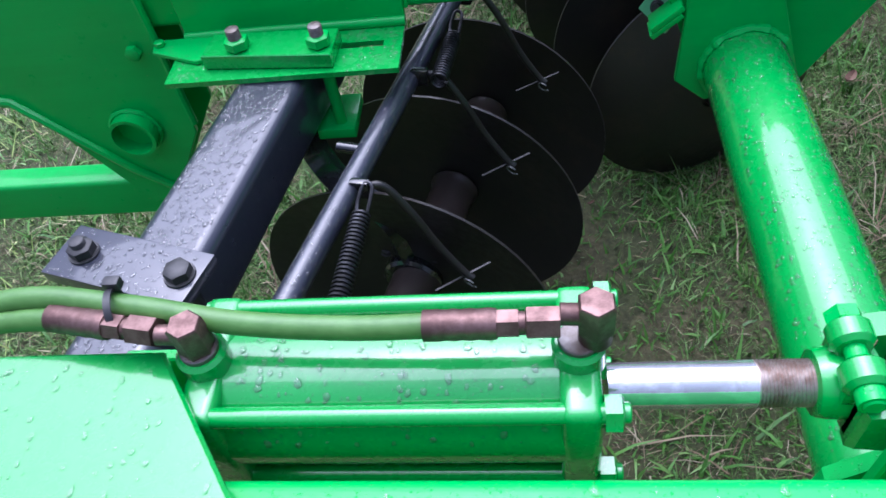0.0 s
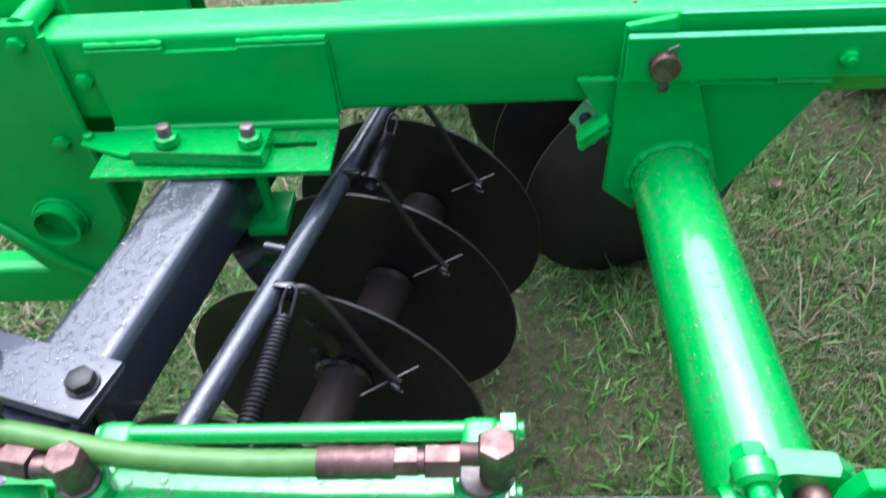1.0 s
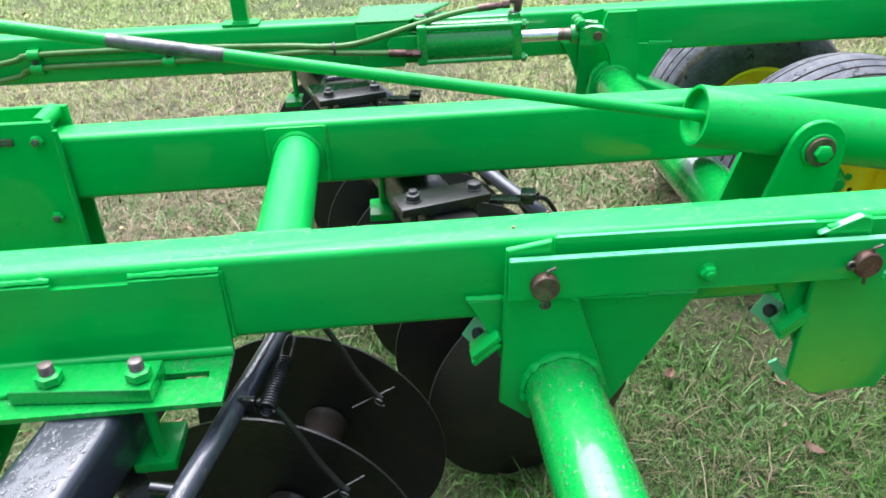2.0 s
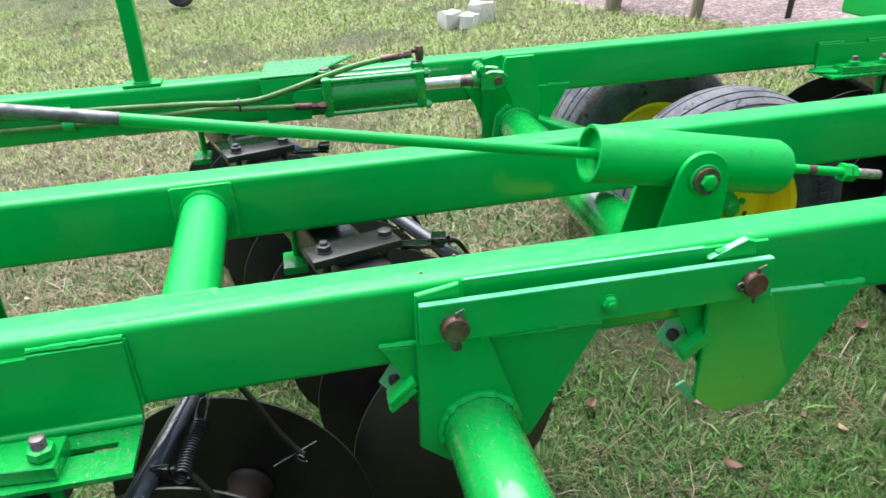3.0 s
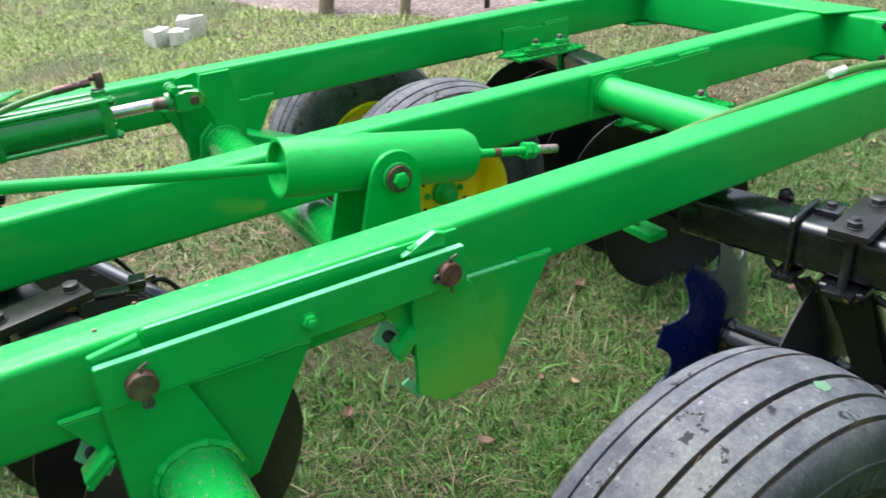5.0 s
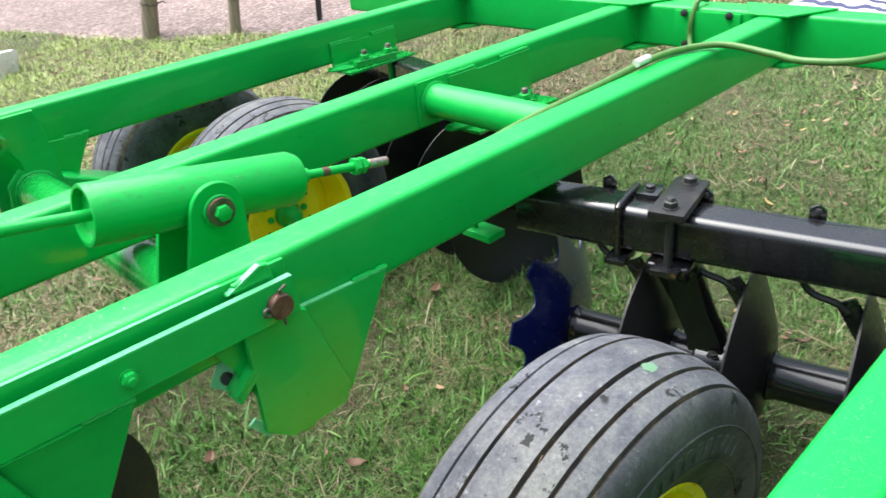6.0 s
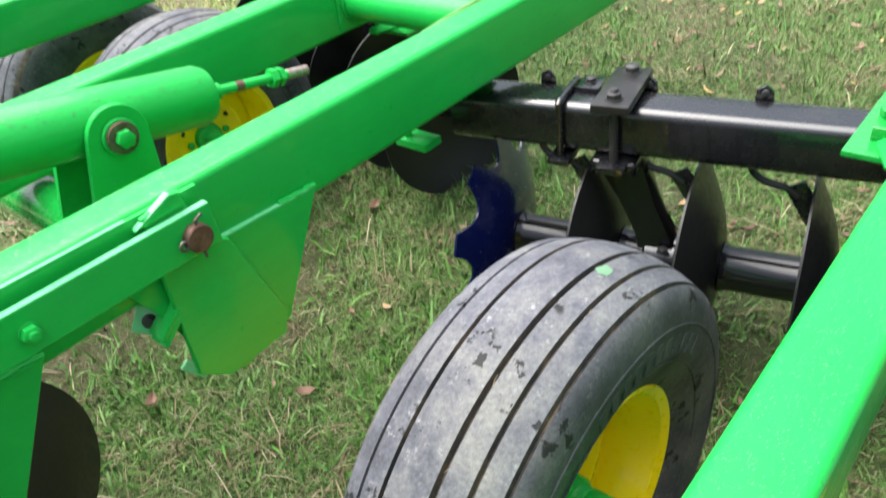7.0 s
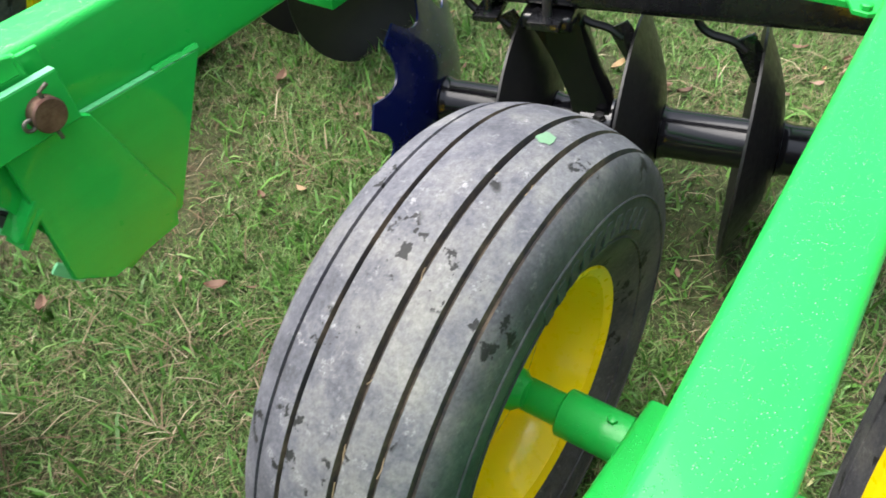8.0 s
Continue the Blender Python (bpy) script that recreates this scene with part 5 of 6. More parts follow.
def far_hose_clips():
    y = RAILS[3]
    for x in (-0.89, -0.475):
        t = thing("hose_clip", (x, y - 0.012, 0.86), "small green bolted hose clip on the rail's side", "hose clip", "hose clips")
        bm = bmesh.new()
        box(bm, (x - 0.018, y - 0.006, 0.825), (x + 0.018, y - 0.001, 0.915), 0.001)
        for z in (0.85, 0.893):
            rod(bm, (x - 0.018, y - 0.012, z), (x + 0.018, y - 0.012, z), 0.0165, 20)
        part("clip_plate", bm, GREEN, t)
        bolt(t, (x, y - 0.016, 0.871), (0, -1, 0), 0.008, DARK_STEEL, washer=False)
    for k, (z, pts, end) in enumerate(((0.893, [(-1.6, y - 0.03, 0.8), (-1.0, y - 0.02, 0.872), (-0.89, y - 0.013, 0.893), (-0.475, y - 0.013, 0.893), (-0.1, y - 0.06, 0.892), (0.02, y - 0.1, 0.894), (0.12, y - 0.118, 0.9), (0.225, y - 0.12, 0.924), (0.32, y - 0.12, 0.95), (0.45, y - 0.105, 0.978), (0.545, y - 0.1, 0.99)], (0.625, MID - 0.335, 0.996)),
                                    (0.85, [(-1.6, y - 0.03, 0.75), (-1.0, y - 0.02, 0.82), (-0.89, y - 0.013, 0.85), (-0.475, y - 0.013, 0.85), (-0.23, y - 0.04, 0.86), (0.0, y - 0.095, 0.878), (0.08, y - 0.118, 0.876), (0.25, y - 0.14, 0.872)], (0.335, y - 0.16, 0.872)))):
        t = thing("hydraulic_hose", (-0.3, y - 0.02, z), "muted green hydraulic hose clipped along the rail's side", "hose", "lift hoses")
        bm = bmesh.new()
        sweep(bm, curve(pts, 8), 0.0092, 12)
        part("hose", bm, HOSE, t)
        bm = bmesh.new()
        hose_end(bm, end, Vector(pts[-1]) - Vector(end), near)
        part("fitting", bm, BROWN_STEEL, t, "brown plated crimped fitting")
    bm = bmesh.new()
    lathe(bm, [(0.022, 0), (0.022, 0.006), (0.0205, 0.006), (0.0205, 0)], (0.06, y - 0.11, 0.887), (1, 0.1, 0), 24, closed=True)
    solid("cable_tie", bm, PLASTIC, (0.06, y - 0.11, 0.887), "black plastic cable tie round two hoses", "cable tie")


def stand():
    t = thing("upright_stand", (-0.236, 2.628, ZT), "slim green upright post on a base plate", "stand")
    bm = bmesh.new()
    box(bm, (-0.295, 2.592, ZT + 0.001), (-0.178, 2.664, ZT + 0.009), 0.001)
    part("base_plate", bm, GREEN, t)
    bm = bmesh.new()
    box(bm, (-0.259, 2.605, ZT + 0.009), (-0.211, 2.651, 1.5), 0.004)
    part("post", bm, GREEN, t)
    weld(t, [(-0.262, 2.603, ZT + 0.012), (-0.208, 2.603, ZT + 0.012)], 0.004)


def specks():
    for x, y in ((0.394, 1.118), (0.46, 1.162)):
        bm = bmesh.new()
        lathe(bm, [(0.0, 0.0035), (0.0025, 0.003), (0.004, 0.0)], (x, y, ZT), (0, 0, 1), 9)
        solid("seed", bm, LEAF, (x, y, ZT), "tiny brown seed lying on the rail", "seed", "seeds")

# ---------------------------------------------------------------- rain drops
def rain(spots, label):
    """Low domes of water: (place, normal, radius) each, drawn out a little along the surface."""
    rng = np.random.default_rng(len(spots))
    n, seg = len(spots), 8
    at = np.array([tuple(p) for p, _, _ in spots])
    up = np.array([tuple(Vector(w).normalized()) for _, w, _ in spots])
    rad = np.array([r for _, _, r in spots])
    side = np.cross(up, np.where(np.abs(up[:, :1]) > 0.8, [[0, 1, 0]], [[1, 0, 0]]))
    side /= np.linalg.norm(side, axis=1)[:, None]
    other = np.cross(up, side)
    turn, long = rng.uniform(0, 6.28, n), rng.uniform(1.0, 1.5, n)
    rows = ((1.0, -0.06), (0.86, 0.14), (0.5, 0.26))
    v = np.zeros((n, seg * 3 + 1, 3))
    for i, (w, h) in enumerate(rows):
        for k in range(seg):
            a = 2 * np.pi * k / seg + turn
            lump = 1 + 0.14 * np.sin(2 * a + turn * 3) + 0.1 * np.sin(3 * a - turn)
            v[:, i * seg + k] = at + (side * (np.cos(a) * long * lump)[:, None] + other * (np.sin(a) * lump)[:, None]) * (rad * w)[:, None] + up * (rad * h)[:, None]
    v[:, -1] = at + up * (rad * 0.3)[:, None]
    quads = np.array([[i * seg + k, i * seg + (k + 1) % seg, (i + 1) * seg + (k + 1) % seg, (i + 1) * seg + k] for i in (0, 1) for k in range(seg)])
    caps = np.array([[2 * seg + k, 2 * seg + (k + 1) % seg, 3 * seg] for k in range(seg)])
    base = np.arange(n)[:, None, None] * (3 * seg + 1)
    q, c = (base + quads).reshape(-1, 4), (base + caps).reshape(-1, 3)
    me = bpy.data.meshes.new("rain_drops")
    me.vertices.add(v.shape[0] * v.shape[1])
    me.vertices.foreach_set("co", v.reshape(-1).astype(np.float32))
    me.loops.add(q.size + c.size)
    me.loops.foreach_set("vertex_index", np.concatenate([q.reshape(-1), c.reshape(-1)]).astype(np.int32))
    me.polygons.add(len(q) + len(c))
    me.polygons.foreach_set("loop_start", np.concatenate([np.arange(len(q)) * 4, q.size + np.arange(len(c)) * 3]).astype(np.int32))
    me.update(calc_edges=True)
    me.polygons.foreach_set("use_smooth", [True] * len(me.polygons))
    me.materials.append(WATER)
    return tagged(new("rain_drops", me), label, "rain drops", kind="stuff")


def drop_size(rng, lo, hi):
    return lo + (hi - lo) * rng.random() ** 2.2


def on_flat(rng, count, lo, hi, z, sizes, put=near, keep=None):
    """Drops on a level face between two corners."""
    out = []
    while len(out) < count:
        x, y = rng.uniform(lo[0], hi[0]), rng.uniform(lo[1], hi[1])
        if keep is None or keep(x, y):
            out.append((put((x, y, z)), (0, 0, 1), drop_size(rng, *sizes)))
    return out


def on_round(rng, count, p, q, r, span, sizes, put=near):
    """Drops on the upper side of a round bar; span: degrees either side of the top."""
    p, q = Vector(p), Vector(q)
    way = (q - p).normalized()
    over = (Vector((0, 0, 1)) - way * way.z).normalized()
    flank, out = way.cross(over), []
    for _ in range(count):
        a = radians(rng.uniform(-span, span))
        w = over * math.cos(a) + flank * math.sin(a)
        s = p.lerp(q, rng.random()) + w * r
        out.append((put(s), put(s + w) - put(s), drop_size(rng, *sizes)))
    return out


def rain_on_machine():
    rng = random.Random(11)
    slope = (0.335 - 0.012 - RAILS[0] + 0.03) / (0.178 - 0.026)
    rain(on_flat(rng, 190, (-0.32, RAILS[0] - 0.02), (-0.03, 0.318), ZT + 0.022, (0.001, 0.0034), keep=lambda x, y: y < RAILS[0] - 0.03 + slope * (-0.03 - x)), "clear rain drops on the green cylinder bracket")
    rain(on_round(rng, 420, (-0.12, 0.335, 0.892), (0.13, 0.335, 0.892), 0.061, 75, (0.0007, 0.0036)), "clear rain drops on the hydraulic cylinder")
    rain(on_round(rng, 1500, (0.47, 0.36, 0.667), (0.47, 1.04, 0.667), 0.065, 62, (0.0006, 0.003)), "clear rain drops on the rockshaft")
    rain(on_flat(rng, 170, (-0.02, RAILS[0] + 0.012), (0.45, RAILS[0] + WIDE - 0.012), ZT, (0.001, 0.0042)), "clear rain drops on the outer rail")
    rain(on_flat(rng, 2200, (-0.5, RAILS[2] + 0.01), (1.9, RAILS[2] + WIDE - 0.01), ZT, (0.001, 0.003)), "fine rain drops on the inner rail")
    rain(on_round(rng, 500, (0.81, 1.41, 1.001), (1.235, 1.41, 0.92), 0.0595, 60, (0.0008, 0.0026)), "fine rain drops on the spring housing")
    rain(on_flat(rng, 3600, (-0.7, RAILS[1] + 0.01), (1.7, RAILS[1] + WIDE - 0.01), ZT, (0.001, 0.003)), "fine rain drops on the middle rail")
    w = 0.186

    def bare(x, y):
        return not (-0.72 * w < x < 0.5 * w and 0.02 < y < 0.13) and not (0.44 * w < x < 0.86 * w and 0.052 < y < 0.072)
    rain(on_flat(rng, 420, (-w, 0.015), (w - 0.006, 0.127), 0.776, (0.001, 0.003), lambda p: Vector((-0.255 + p[0], RAILS[1] - p[1], p[2])), bare), "fine rain drops on the slotted bracket")
    rain(on_flat(rng, 1250, (-0.042, -0.47), (0.042, 0.13), 0.765, (0.0012, 0.0042), put_a, lambda x, y: abs(y + 0.305) > 0.05), "dense rain drops on the black gang beam")
    pivot = Matrix.Translation((0, -0.305, 0)) @ Matrix.Rotation(radians(-5.9), 4, 'Z') @ Matrix.Translation((0, 0.305, 0))
    rain(on_flat(rng, 210, (-0.108, -0.343), (0.086, -0.267), 0.798, (0.001, 0.0035), lambda p: put_a(pivot @ Vector(p)), lambda x, y: math.hypot(x + 0.076, y + 0.305) > 0.022 and math.hypot(x - 0.068, y + 0.305) > 0.022), "rain drops on the black clamp plate")
    rain(on_round(rng, 800, (0.178 - 0.0315, -0.42, 0.702), (0.178 + 0.039, 0.52, 0.702), 0.0185, 70, (0.001, 0.003), put_a), "rain drops on the black scraper pipe")

# ---------------------------------------------------------------- lawn, drive and what stands on them
EDGE = [(1.6, 12.0), (2.2, 9.4), (2.8, 7.3), (3.12, 6.5), (3.6, 5.75), (4.3, 4.3), (5.2, 3.75), (7.0, 3.4), (12.0, 3.0), (40.0, 1.0)]


def edge_x(y):
    """Where the drive begins, for a place across the lawn."""
    for (x0, y0), (x1, y1) in zip(EDGE, EDGE[1:]):
        if y1 <= y <= y0:
            return x0 + (x1 - x0) * (y0 - y) / (y0 - y1)
    return -4.0 if y > 12 else 60.0


def ground_sheets():
    bm = bmesh.new()
    xs = sorted({-60, -40, -25, -15, -10, 60, 40, 25, 15} | {-6 + 0.25 * k for k in range(73)})
    ys = sorted({-60, -40, -25, -15, -8, 60, 40, 25, 18} | {-4 + 0.25 * k for k in range(65)})
    grid = [[bm.verts.new((x, y, lawn(x, y) - 0.012 + 0.03 * (noise.noise((x * 1.1, y * 1.1, 0)) + 0.5 * noise.noise((x * 3, y * 3, 5))))) for y in ys] for x in xs]
    for i in range(len(xs) - 1):
        for j in range(len(ys) - 1):
            bm.faces.new((grid[i][j], grid[i + 1][j], grid[i + 1][j + 1], grid[i][j + 1]))
    solid("ground", bm, SOIL, (0, 0, 0), "sloping lawn of short worn grass with bare patches", "lawn", kind="structure")
    bm = bmesh.new()
    line = curve([(*p, 0) for p in EDGE], 8)
    rows = []
    for p in line:
        w = 0.06 * noise.noise((p.x * 4, p.y * 4, 2))
        x, y = p.x + w, p.y + w
        rows.append([bm.verts.new((xx, yy, lawn(xx, yy) + h)) for xx, yy, h in ((x, y, -0.03), (x + 0.08, y + 0.04, 0.012), (x + 1.5, y + 0.8, 0.018), (x + 45, y + 24, 0.02))])
    for a, b in zip(rows, rows[1:]):
        for k in range(3):
            bm.faces.new((a[k], a[k + 1], b[k + 1], b[k]))
    solid("road", bm, GRAVEL, (0, 0, 0), "pinkish grey gravel drive beyond the lawn", "drive", kind="structure")


DRY = [(-0.9, 4.3, 1.0, 2.2), (0.0, 3.1, 0.7, 2.2), (-0.5, 2.6, 0.5, 1.6), (0.78, 1.5, 0.28, 2.4), (1.02, 1.08, 0.16, 1.8), (1.35, 1.7, 0.13, 1.4), (2.1, 0.95, 0.2, 1.2), (4.5, 2.0, 0.5, 1.3), (3.3, 1.4, 0.35, 0.9), (3.9, 2.6, 0.3, 1.5), (5.2, 1.2, 0.4, 1.4), (3.6, 0.6, 0.3, 1.1), (4.3, 0.9, 0.22, 1.4), (2.9, 2.1, 0.25, 1.3), (0.5, 0.95, 0.4, -1.2)]  # worn places: x, y, reach, depth


def blades(name, count, area, size, mat, keep, label, seed, flat=0.5, wide=1.0, clump=9, dry=False, simple=False, fill=0.0):
    """One sheet of grass: bent three-point blades scattered over an area."""
    rng = np.random.default_rng(seed)
    x0, x1, y0, y1 = area
    x, y = rng.uniform(x0, x1, count), rng.uniform(y0, y1, count)
    # tufts
    tuft = rng.integers(0, count // clump + 1, count)
    tx, ty = rng.uniform(x0, x1, count // clump + 1), rng.uniform(y0, y1, count // clump + 1)
    pull = rng.uniform(0.0, 1.0, count) < 0.55
    x = np.where(pull, tx[tuft] + rng.normal(0, 0.012, count), x)
    y = np.where(pull, ty[tuft] + rng.normal(0, 0.012, count), y)
    bare = np.sin(x * 2.3 + 1.3 * np.sin(y * 1.7)) * np.sin(y * 2.9 + 0.8 * np.sin(x * 3.1)) + 0.35 * np.sin(x * 7.1 + y * 5.3) + 0.5 * np.sin(x * 13.7 + 2 * np.sin(y * 9.1)) * np.sin(y * 15.1 + 1.5 * np.sin(x * 11.3))
    for px, py, r, deep in DRY:
        bare += deep * np.exp(-((x - px) ** 2 + (y - py) ** 2) / r ** 2)
    if dry:
        bare = -bare
    ok = keep(x, y) & (rng.uniform(-1.0, 1.25, count) > bare * (0.75 - fill) - 0.25 - fill)
    x, y = x[ok], y[ok]
    n = len(x)
    a = rng.uniform(0, 2 * np.pi, n)
    length = size * rng.lognormal(0.0, 0.42, n)
    width = wide * 0.0014 * (size / 0.03) ** 0.8 * rng.uniform(0.7, 1.6, n)
    lean = rng.uniform(0.25, 1.25, n) + flat * rng.uniform(0, 0.5, n)
    lean = np.minimum(lean, 1.5) if not dry else rng.uniform(1.1, 1.5, n)
    dx, dy = np.cos(a), np.sin(a)
    z = 0.0593 * (x - 1.16) + 0.0347 * (y - 0.53) - (0.002 if dry else 0.012)
    v = np.zeros((n, 5, 3))
    for k, (s, bend, wide) in enumerate(((0, 0, 1), (0, 0, -1), (0.55, 0.88, 0.85), (0.55, 0.88, -0.85), (1.0, 1.04 if dry else 1.1, 0))):
        reach, up = np.sin(np.minimum(lean * bend, 1.75)) * length * s, np.cos(np.minimum(lean * bend, 1.6)) * length * s
        v[:, k, 0] = x + dx * reach - dy * width * wide
        v[:, k, 1] = y + dy * reach + dx * width * wide
        v[:, k, 2] = z + up
    if simple:  # one pointed sliver each
        v = v[:, [0, 1, 4]]
    per = v.shape[1]
    base = np.arange(n)[:, None] * per
    tris = (base + np.array([[0, 1, 2]])).reshape(-1) if simple else np.concatenate([base + np.array([[0, 1, 3]]), base + np.array([[0, 3, 2]]), base + np.array([[2, 3, 4]])], 1).reshape(-1)
    me = bpy.data.meshes.new(name)
    me.vertices.add(n * per)
    me.vertices.foreach_set("co", v.reshape(-1).astype(np.float32))
    me.loops.add(len(tris))
    me.loops.foreach_set("vertex_index", tris.astype(np.int32))
    me.polygons.add(len(tris) // 3)
    me.polygons.foreach_set("loop_start", np.arange(0, len(tris), 3, dtype=np.int32))
    me.update(calc_edges=True)
    me.materials.append(mat)
    return tagged(new(name, me), label, "grass", kind="stuff")


def core(x, y):
    """How much of the dense lawn by the machine stands at a place, fading out at its border."""
    d = np.minimum(np.minimum(x + 1.9, 5.0 - x), np.minimum(y + 0.7, 4.3 - y)) + 0.25 * np.sin(3 * x) * np.sin(4 * y)
    return np.clip(d / 0.8, 0, 1)


def near_lawn(x, y):
    return on_lawn(x, y) & (((x * 733.1 + y * 191.7) * 57.3) % 1.0 < core(x, y))


def tuft_lawn(x, y):
    """Tufts thin out beyond the machine."""
    return near_lawn(x, y) & ((x < 2.5) | (((x * 517.3 + y * 311.9) * 41.7) % 1.0 < 0.3))


def outer_lawn(x, y):
    return on_lawn(x, y) & (((x * 733.1 + y * 191.7) * 57.3) % 1.0 > core(x, y))


def on_lawn(x, y):
    ex = np.interp(-y, [-p[1] for p in EDGE], [p[0] for p in EDGE])
    return x < ex + 0.03


def leaves():
    """Dead leaves and straw litter strewn over the lawn."""
    rng = random.Random(5)
    bm = bmesh.new()
    for _ in range(2300):
        u = rng.random()
        x, y = (rng.uniform(-1.5, 4.5), rng.uniform(-0.3, 4.5)) if u < 0.12 else (rng.uniform(2.2, 7.0), rng.uniform(-1.5, 3.4)) if u < 0.8 else (rng.uniform(-4, 4), rng.uniform(4, 11))
        if x > edge_x(y):
            continue
        L = rng.uniform(0.008, 0.026) * (1.5 if y > 4 else 1)
        W = L * rng.uniform(0.3, 0.55)
        turn = Matrix.Translation((x, y, lawn(x, y) + rng.uniform(0.008, 0.022) + (0.028 if y > 4 else 0.0))) @ Euler((rng.uniform(-0.5, 0.5), rng.uniform(-0.5, 0.5), rng.uniform(0, 6.28))).to_matrix().to_4x4()
        cup = rng.uniform(-0.6, 0.9) * W
        rows = []
        for s, w in ((-1, 0.05), (-0.5, 0.8), (0.1, 1.0), (0.6, 0.7), (1, 0.03)):
            rows.append([bm.verts.new(turn @ Vector((s * L, side * w * W * rng.uniform(0.6, 1.25), abs(side) * cup + 0.2 * L * s * s))) for side in (-1, 0, 1)])
        for p, q in zip(rows, rows[1:]):
            for k in (0, 1):
                bm.faces.new((p[k], p[k + 1], q[k + 1], q[k]))
    solid("dead_leaves", bm, LEAF, (0, 0, 0), "brown and yellow dead leaves scattered on the lawn", "leaves", kind="stuff")
    for x, y, L, a in ((1.975, 1.835, 0.034, 0.4), (1.545, 1.525, 0.02, 1.2), (1.26, 1.414, 0.03, 2.2), (0.997, 1.76, 0.028, 0.9)):
        bm = bmesh.new()
        rows = []
        for s, w in ((-1, 0.05), (-0.5, 0.8), (0.1, 1.0), (0.6, 0.7), (1, 0.03)):
            rows.append([bm.verts.new((x + math.cos(a) * s * L - math.sin(a) * k * w * L * 0.5, y + math.sin(a) * s * L + math.cos(a) * k * w * L * 0.5, lawn(x, y) + 0.016 + abs(k) * 0.008 + 0.008 * s * s)) for k in (-1, 0, 1)])
        for p, q in zip(rows, rows[1:]):
            for k in (0, 1):
                bm.faces.new((p[k], p[k + 1], q[k + 1], q[k]))
        solid("dead_leaf", bm, LEAF, (x, y, lawn(x, y)), "curled brown dead leaf lying in the grass", "leaf", "fallen leaves")


def fence():
    for x, y, r, h, lean in ((3.14, 6.57, 0.068, 1.25, 0.15), (3.58, 5.9, 0.045, 1.2, 0.1)):
        bm = bmesh.new()
        rows = [(r * (1.05 - 0.12 * k / 8 + 0.03 * noise.noise((k, x, y))), -0.1 + (h + 0.1) * k / 8) for k in range(9)]
        lathe(bm, rows + [(r * 0.7, h + 0.02)], (x, y, lawn(x, y)), (lean, -lean, 1), 18)
        t = thing("fence_post", (x, y, lawn(x, y)), "weathered round wooden fence post at the lawn's edge", "fence post", "fence posts")
        part("post", bm, WOOD, t)
        bm = bmesh.new()
        z = lawn(x, y) + 0.27
        sweep(bm, [p + Vector((0, 0, 0.01 * math.sin(4 * k))) for k, p in enumerate(circle((x + 0.27 * lean, y - 0.27 * lean, z), (lean, -lean, 1), r * 1.03, 20))], 0.004, 6)
        sweep(bm, [(x + 0.27 * lean + r * 0.7, y - 0.27 * lean - r * 0.7, z), (x + r + 0.06, y - r - 0.06, z + 0.01), (x + r + 0.075, y - r - 0.07, z - 0.01)], 0.006, 6)
        part("wire_tie", bm, DARK_STEEL, t, "dark wire tie")
    x, y = 4.1, 5.42
    bm = bmesh.new()
    prism(bm, [(-0.025, -0.05), (0.025, -0.05), (0.03, 0.3), (-0.03, 0.34)], 1, -0.004, 0.004, 0.001, m=lambda p: Vector((x + p[0] + 0.1 * p[2], y + p[1], lawn(x, y) + p[2])))
    solid("marker_stake", bm, DARK_STEEL, (x, y, lawn(x, y)), "dark flat steel stake leaning in the gravel", "stake")


def white_blocks():
    for x, y, w, d, h, a, s in ((1.7, 6.8, 0.075, 0.08, 0.14, 0.3, 3), (1.86, 6.72, 0.07, 0.07, 0.11, 0.9, 5), (2.02, 6.88, 0.11, 0.09, 0.16, -0.4, 8)):
        bm = bmesh.new()
        made = bmesh.ops.create_cube(bm, size=1.0)["verts"]
        bmesh.ops.subdivide_edges(bm, edges=bm.edges[:], cuts=4, use_grid_fill=True)
        turn = Matrix.Rotation(a, 4, 'Z')
        for v in bm.verts:
            p = Vector((v.co.x * 2 * w, v.co.y * 2 * d, (v.co.z + 0.5) * h))
            p += noise.noise_vector(p * 10 + Vector((s, 0, 0))) * 0.022
            v.co = turn @ p + Vector((x, y, lawn(x, y) - 0.01))
        solid("limestone_block", bm, WHITE, (x, y, lawn(x, y)), "broken white block with brown stains on the grass", "block", "white blocks", sharp=25)


def folded_sheet():
    """A crumpled patterned sheet lying on the lawn beyond the frame's end."""
    bm = bmesh.new()
    x0, y0, n = 5.75, 1.35, 26
    grid = []
    for i in range(n):
        row = []
        for j in range(n):
            x, y = x0 + 0.75 * i / (n - 1), y0 + 0.95 * j / (n - 1)
            e = min(i, j, n - 1 - i, n - 1 - j) / 6
            h = min(1, e) * (0.09 + 0.07 * noise.noise((x * 6, y * 6, 1)) + 0.03 * noise.noise((x * 17, y * 17, 4)))
            row.append(bm.verts.new((x, y, lawn(x, y) + 0.01 + max(0, h))))
        grid.append(row)
    for i in range(n - 1):
        for j in range(n - 1):
            bm.faces.new((grid[i][j], grid[i + 1][j], grid[i + 1][j + 1], grid[i][j + 1]))
    solid("folded_sheet", bm, CLOTH, (x0, y0, lawn(x0, y0)), "crumpled blue and white patterned sheet on the lawn", "sheet")


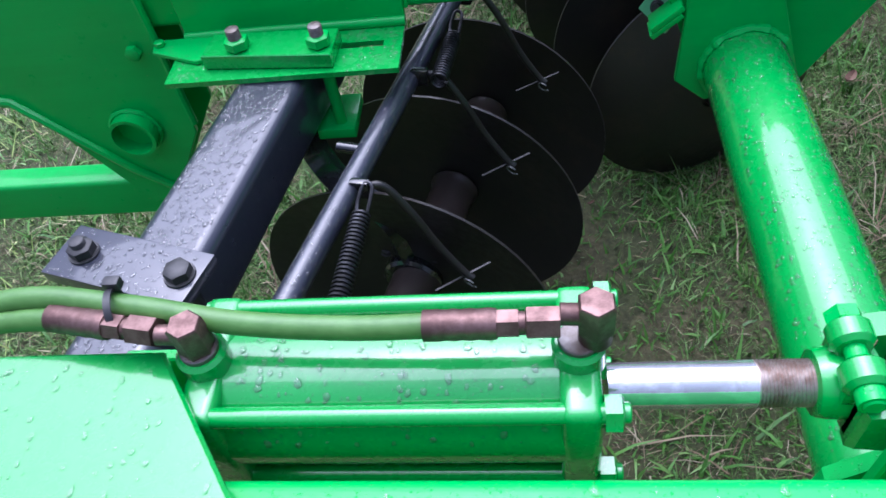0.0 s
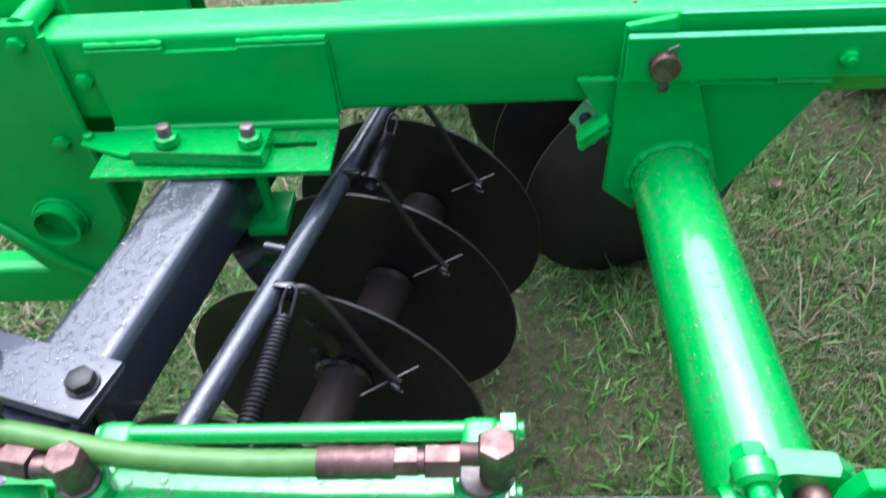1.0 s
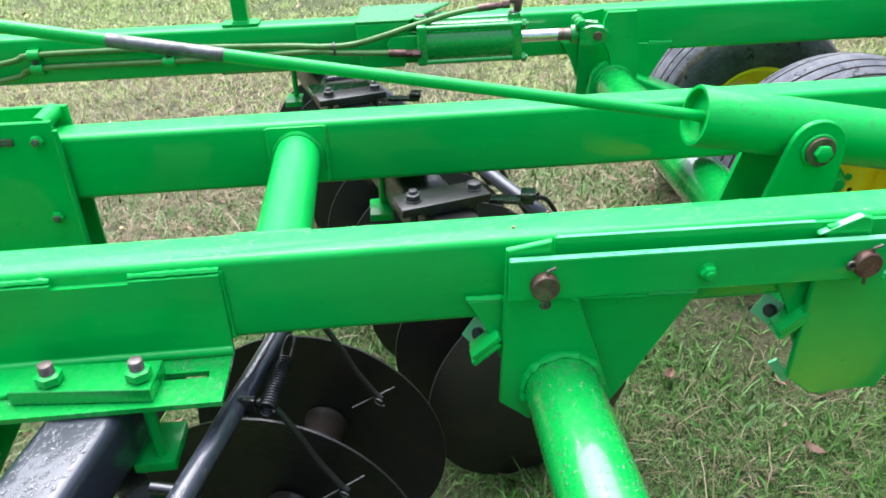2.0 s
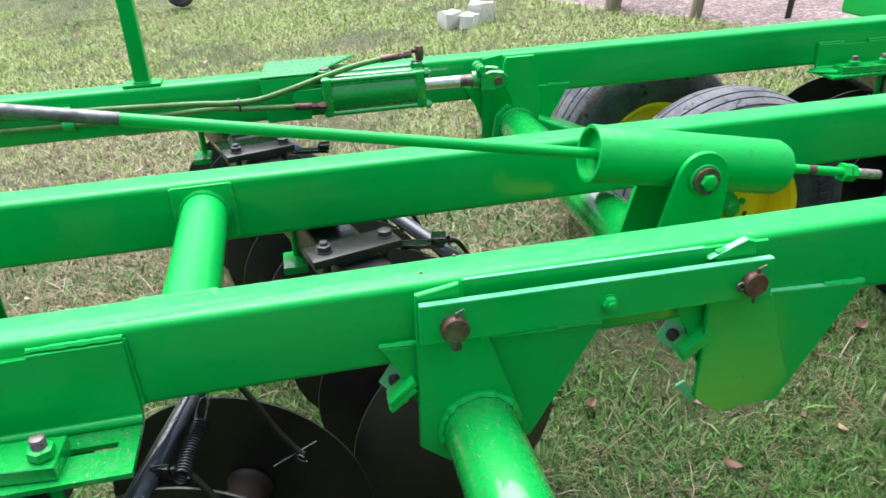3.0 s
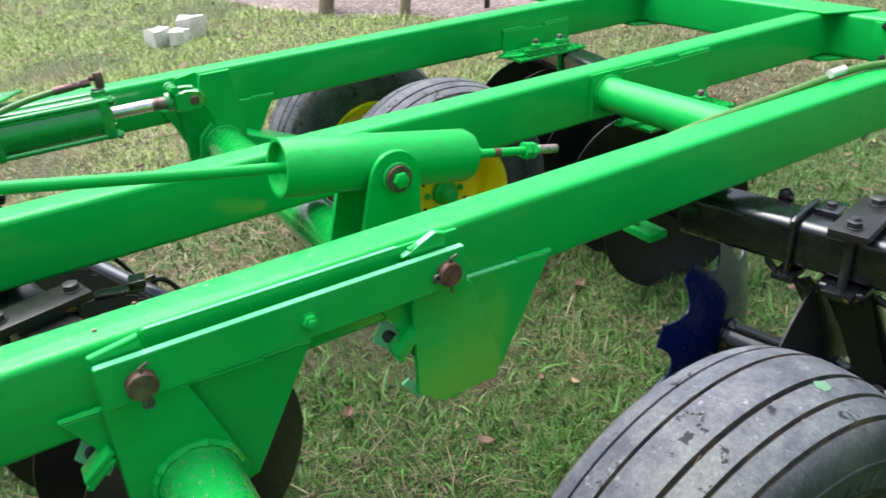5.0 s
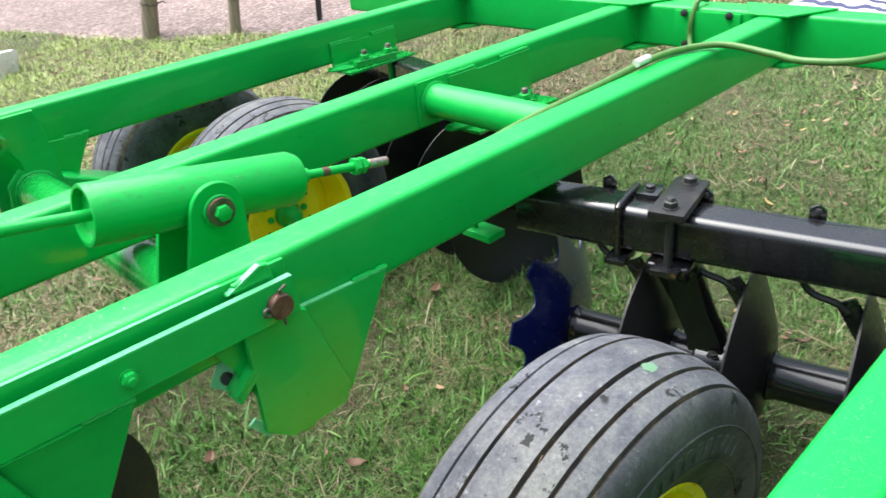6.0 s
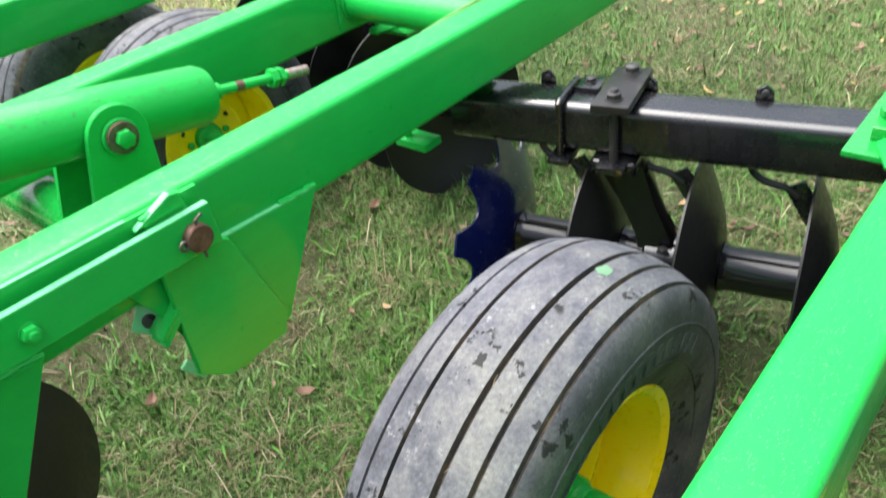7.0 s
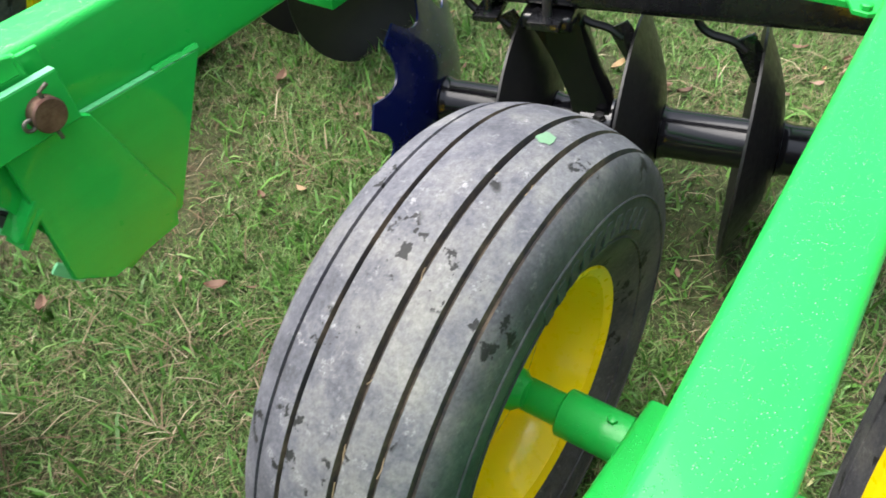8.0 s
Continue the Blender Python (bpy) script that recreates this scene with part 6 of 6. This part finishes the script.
def far_implement():
    """A red and green implement at the top of the lawn."""
    x, y = -0.86, 9.6
    z = lawn(x, y)
    t = thing("garden_implement", (x, y, z), "red implement with a black wheel and green frame", "implement")
    bm = bmesh.new()
    lathe(bm, [(0.05, -0.05), (0.13, -0.06), (0.165, -0.03), (0.17, 0.0), (0.165, 0.03), (0.13, 0.06), (0.05, 0.05)], (x, y, z + 0.17), (0.2, 1, 0), 28)
    part("wheel", bm, RUBBER, t)
    bm = bmesh.new()
    box(bm, (x - 0.16, y - 0.12, z + 0.17), (x + 0.1, y - 0.07, z + 0.42), 0.03)
    part("guard", bm, RED, t)
    bm = bmesh.new()
    box(bm, (x - 1.6, y - 0.1, z + 0.2), (x - 0.3, y + 0.0, z + 0.34), 0.01)
    part("beam", bm, GREEN, t)
    bolt(t, (x - 0.75, y - 0.1, z + 0.26), (0, -1, 0), 0.05, DARK_STEEL)

# ---------------------------------------------------------------- the place put together
def far_shaft(p):
    return Vector((p[0] + 0.51, MID - p[1], p[2]))


for m in (near, far):
    cylinder(m, 2 if m is near else 1)
    saddle(m, RAILS[0])
hoses(near)
rock_shaft(near, 1.06)
rock_shaft(far_shaft, 1.745, z=0.712)
LUG_UP = ((0.36, 0.014, 0.7), (0.026, 0.0, 0.04), (-0.03, 0.04, 0.038), True)
LUG_LOW = ((0.384, 0.006, 0.592), (0.014, -0.004, 0.012), (-0.024, 0.012, 0.04), False)
bearing(near, RAILS[1], lugs=(LUG_UP,), lug_dx=-0.012)


def outer_near(p):
    return Vector((p[0], RAILS[0] + WIDE + RAILS[1] - p[1], p[2]))


def outer_far(p):
    return far_shaft(outer_near(p))


bearing(outer_near, RAILS[1], ring=False)
bearing(outer_far, RAILS[1])
bearing(shifted(0.515), RAILS[1], ring=False, lugs=(LUG_UP, LUG_LOW), worn=True)
lift_link()
levelling_spring()

gang_bracket(-0.255, RAILS[1], -1, 0.372)
gang_bracket(1.98, RAILS[0] + WIDE, 1, 0.34)
gang_bracket(1.7, RAILS[1] + WIDE, 1, 0.34, turned=-1)
gang_bracket(2.15, RAILS[2], -1, 0.37)
gang_bracket(2.37, RAILS[3], -1, 0.34, tall=0.872)
gang_bracket(-0.16, RAILS[3] + WIDE, 1, 0.34)
gang_bracket(0.13, RAILS[2] + WIDE, 1, 0.34)

A_DISCS = (0.554, 0.303, 0.052, -0.199)
_, put_a = gang((-0.3, 0.866), 11.0, (-0.47, 0.42), A_DISCS, 0.167, 0.298, -1, (-0.305,), (-0.3, 0.13), wet=True, radius=0.29, skew=3.9, clamp_skew=5.9, label="front black disc gang of dished discs, beam beaded with rain")
scraper_bar(put_a, -0.42, 0.52, (-0.06, 0.2, 0.44), ((-0.07, 0.2, 0.042), (0.36, 0.14, 0.02)))
gang_b, put_b = gang((-0.365, 0.522), 15.5, (-1.1, 0.87), (0.867, 0.624, 0.381, 0.138, -0.105, -0.348, -0.591, -0.835, -1.055), 0.177, 0.2695, -1, (-0.008, 0.767), (0.0, 0.74), m=far, radius=0.288, skew=0.7)
C_DISCS = (-0.542, -0.303, -0.064, 0.172, 0.438)
scraper_bar(put_b, -0.3, 0.9, (-0.02, 0.2, 0.44, 0.7), ())
beam_clip(gang_b, put_b)
gang_c, put_c = gang((1.912, 0.735), -13.2, (-0.78, 0.5), C_DISCS, 0.004, 0.3384, 1, (0.1,), (0.1,), blue=4, dish=0.066, label="rear black disc gang with one blue notched disc", drop=0.016)
rear_scrapers(gang_c, put_c, C_DISCS[1:4], 0.016)
gang((1.912, 0.735), -13.2, (-0.9, 0.5), (-0.785,) + C_DISCS, -0.03, 0.37, 1, (0.08,), (0.03,), m=far, radius=0.29, dish=0.066)

wheel_set([((1.16, 0.572, 0.42), 0, 0), ((1.165, -0.085, 0.42), 40, 1), ((1.67, 2.256, 0.43), 75, 0), ((1.67, 2.9, 0.43), 20, 1)])

frame_hoses()
far_hose_clips()
stand()
specks()
rain_on_machine()

ground_sheets()
fence()
white_blocks()
far_implement()
folded_sheet()
leaves()
blades("grass", 300000, (-1.9, 5.0, -0.7, 4.3), 0.025, GRASS, near_lawn, "short wet lawn grass of mixed greens", 3, fill=0.25)
blades("grass_floor", 1250000, (-1.9, 5.0, -0.7, 4.3), 0.022, GRASS, near_lawn, "dense short understory of the lawn", 23, flat=0.8, wide=1.05, simple=True, fill=0.6)
blades("grass_tufts", 85000, (-1.9, 5.0, -0.7, 4.3), 0.044, TUFT, tuft_lawn, "longer bright green grass blades in tufts", 7, flat=0.2, wide=1.45, clump=7, fill=0.15)
blades("straw", 130000, (-1.9, 5.0, -0.7, 4.3), 0.03, STRAW, near_lawn, "dry straw and dead grass matted in the lawn", 17, flat=3.0, wide=0.42, dry=True)
blades("straw_stems", 9000, (-1.9, 5.0, -0.7, 4.3), 0.085, STRAW, near_lawn, "long pale dry stems lying in the grass", 19, flat=3.0, wide=0.42, dry=True)
# the next two sheets carry the unshaded lawn's brightness in their blade colour
blades("grass_around", 560000, (-7.0, 9.5, -6.0, 9.0), 0.046, LIT_GRASS, outer_lawn, "lawn grass round the machine, open light in its colour", 29, wide=1.5, simple=True, fill=0.2)
blades("grass_far", 620000, (-7.0, 9.5, 3.6, 14.0), 0.036, LIT_GRASS, on_lawn, "lawn grass further off, made paler for open light", 11, wide=1.6, simple=True, fill=0.35)
blades("grass_side", 260000, (4.3, 12.0, -5.0, 3.8), 0.032, GRASS, on_lawn, "lawn grass beyond the frame's end", 13, wide=1.3, simple=True, fill=0.2)
blades("straw_far", 130000, (-4.0, 6.0, 2.4, 5.6), 0.04, STRAW, on_lawn, "dry straw patches in the lawn further off", 31, flat=3.0, wide=0.8, dry=True)
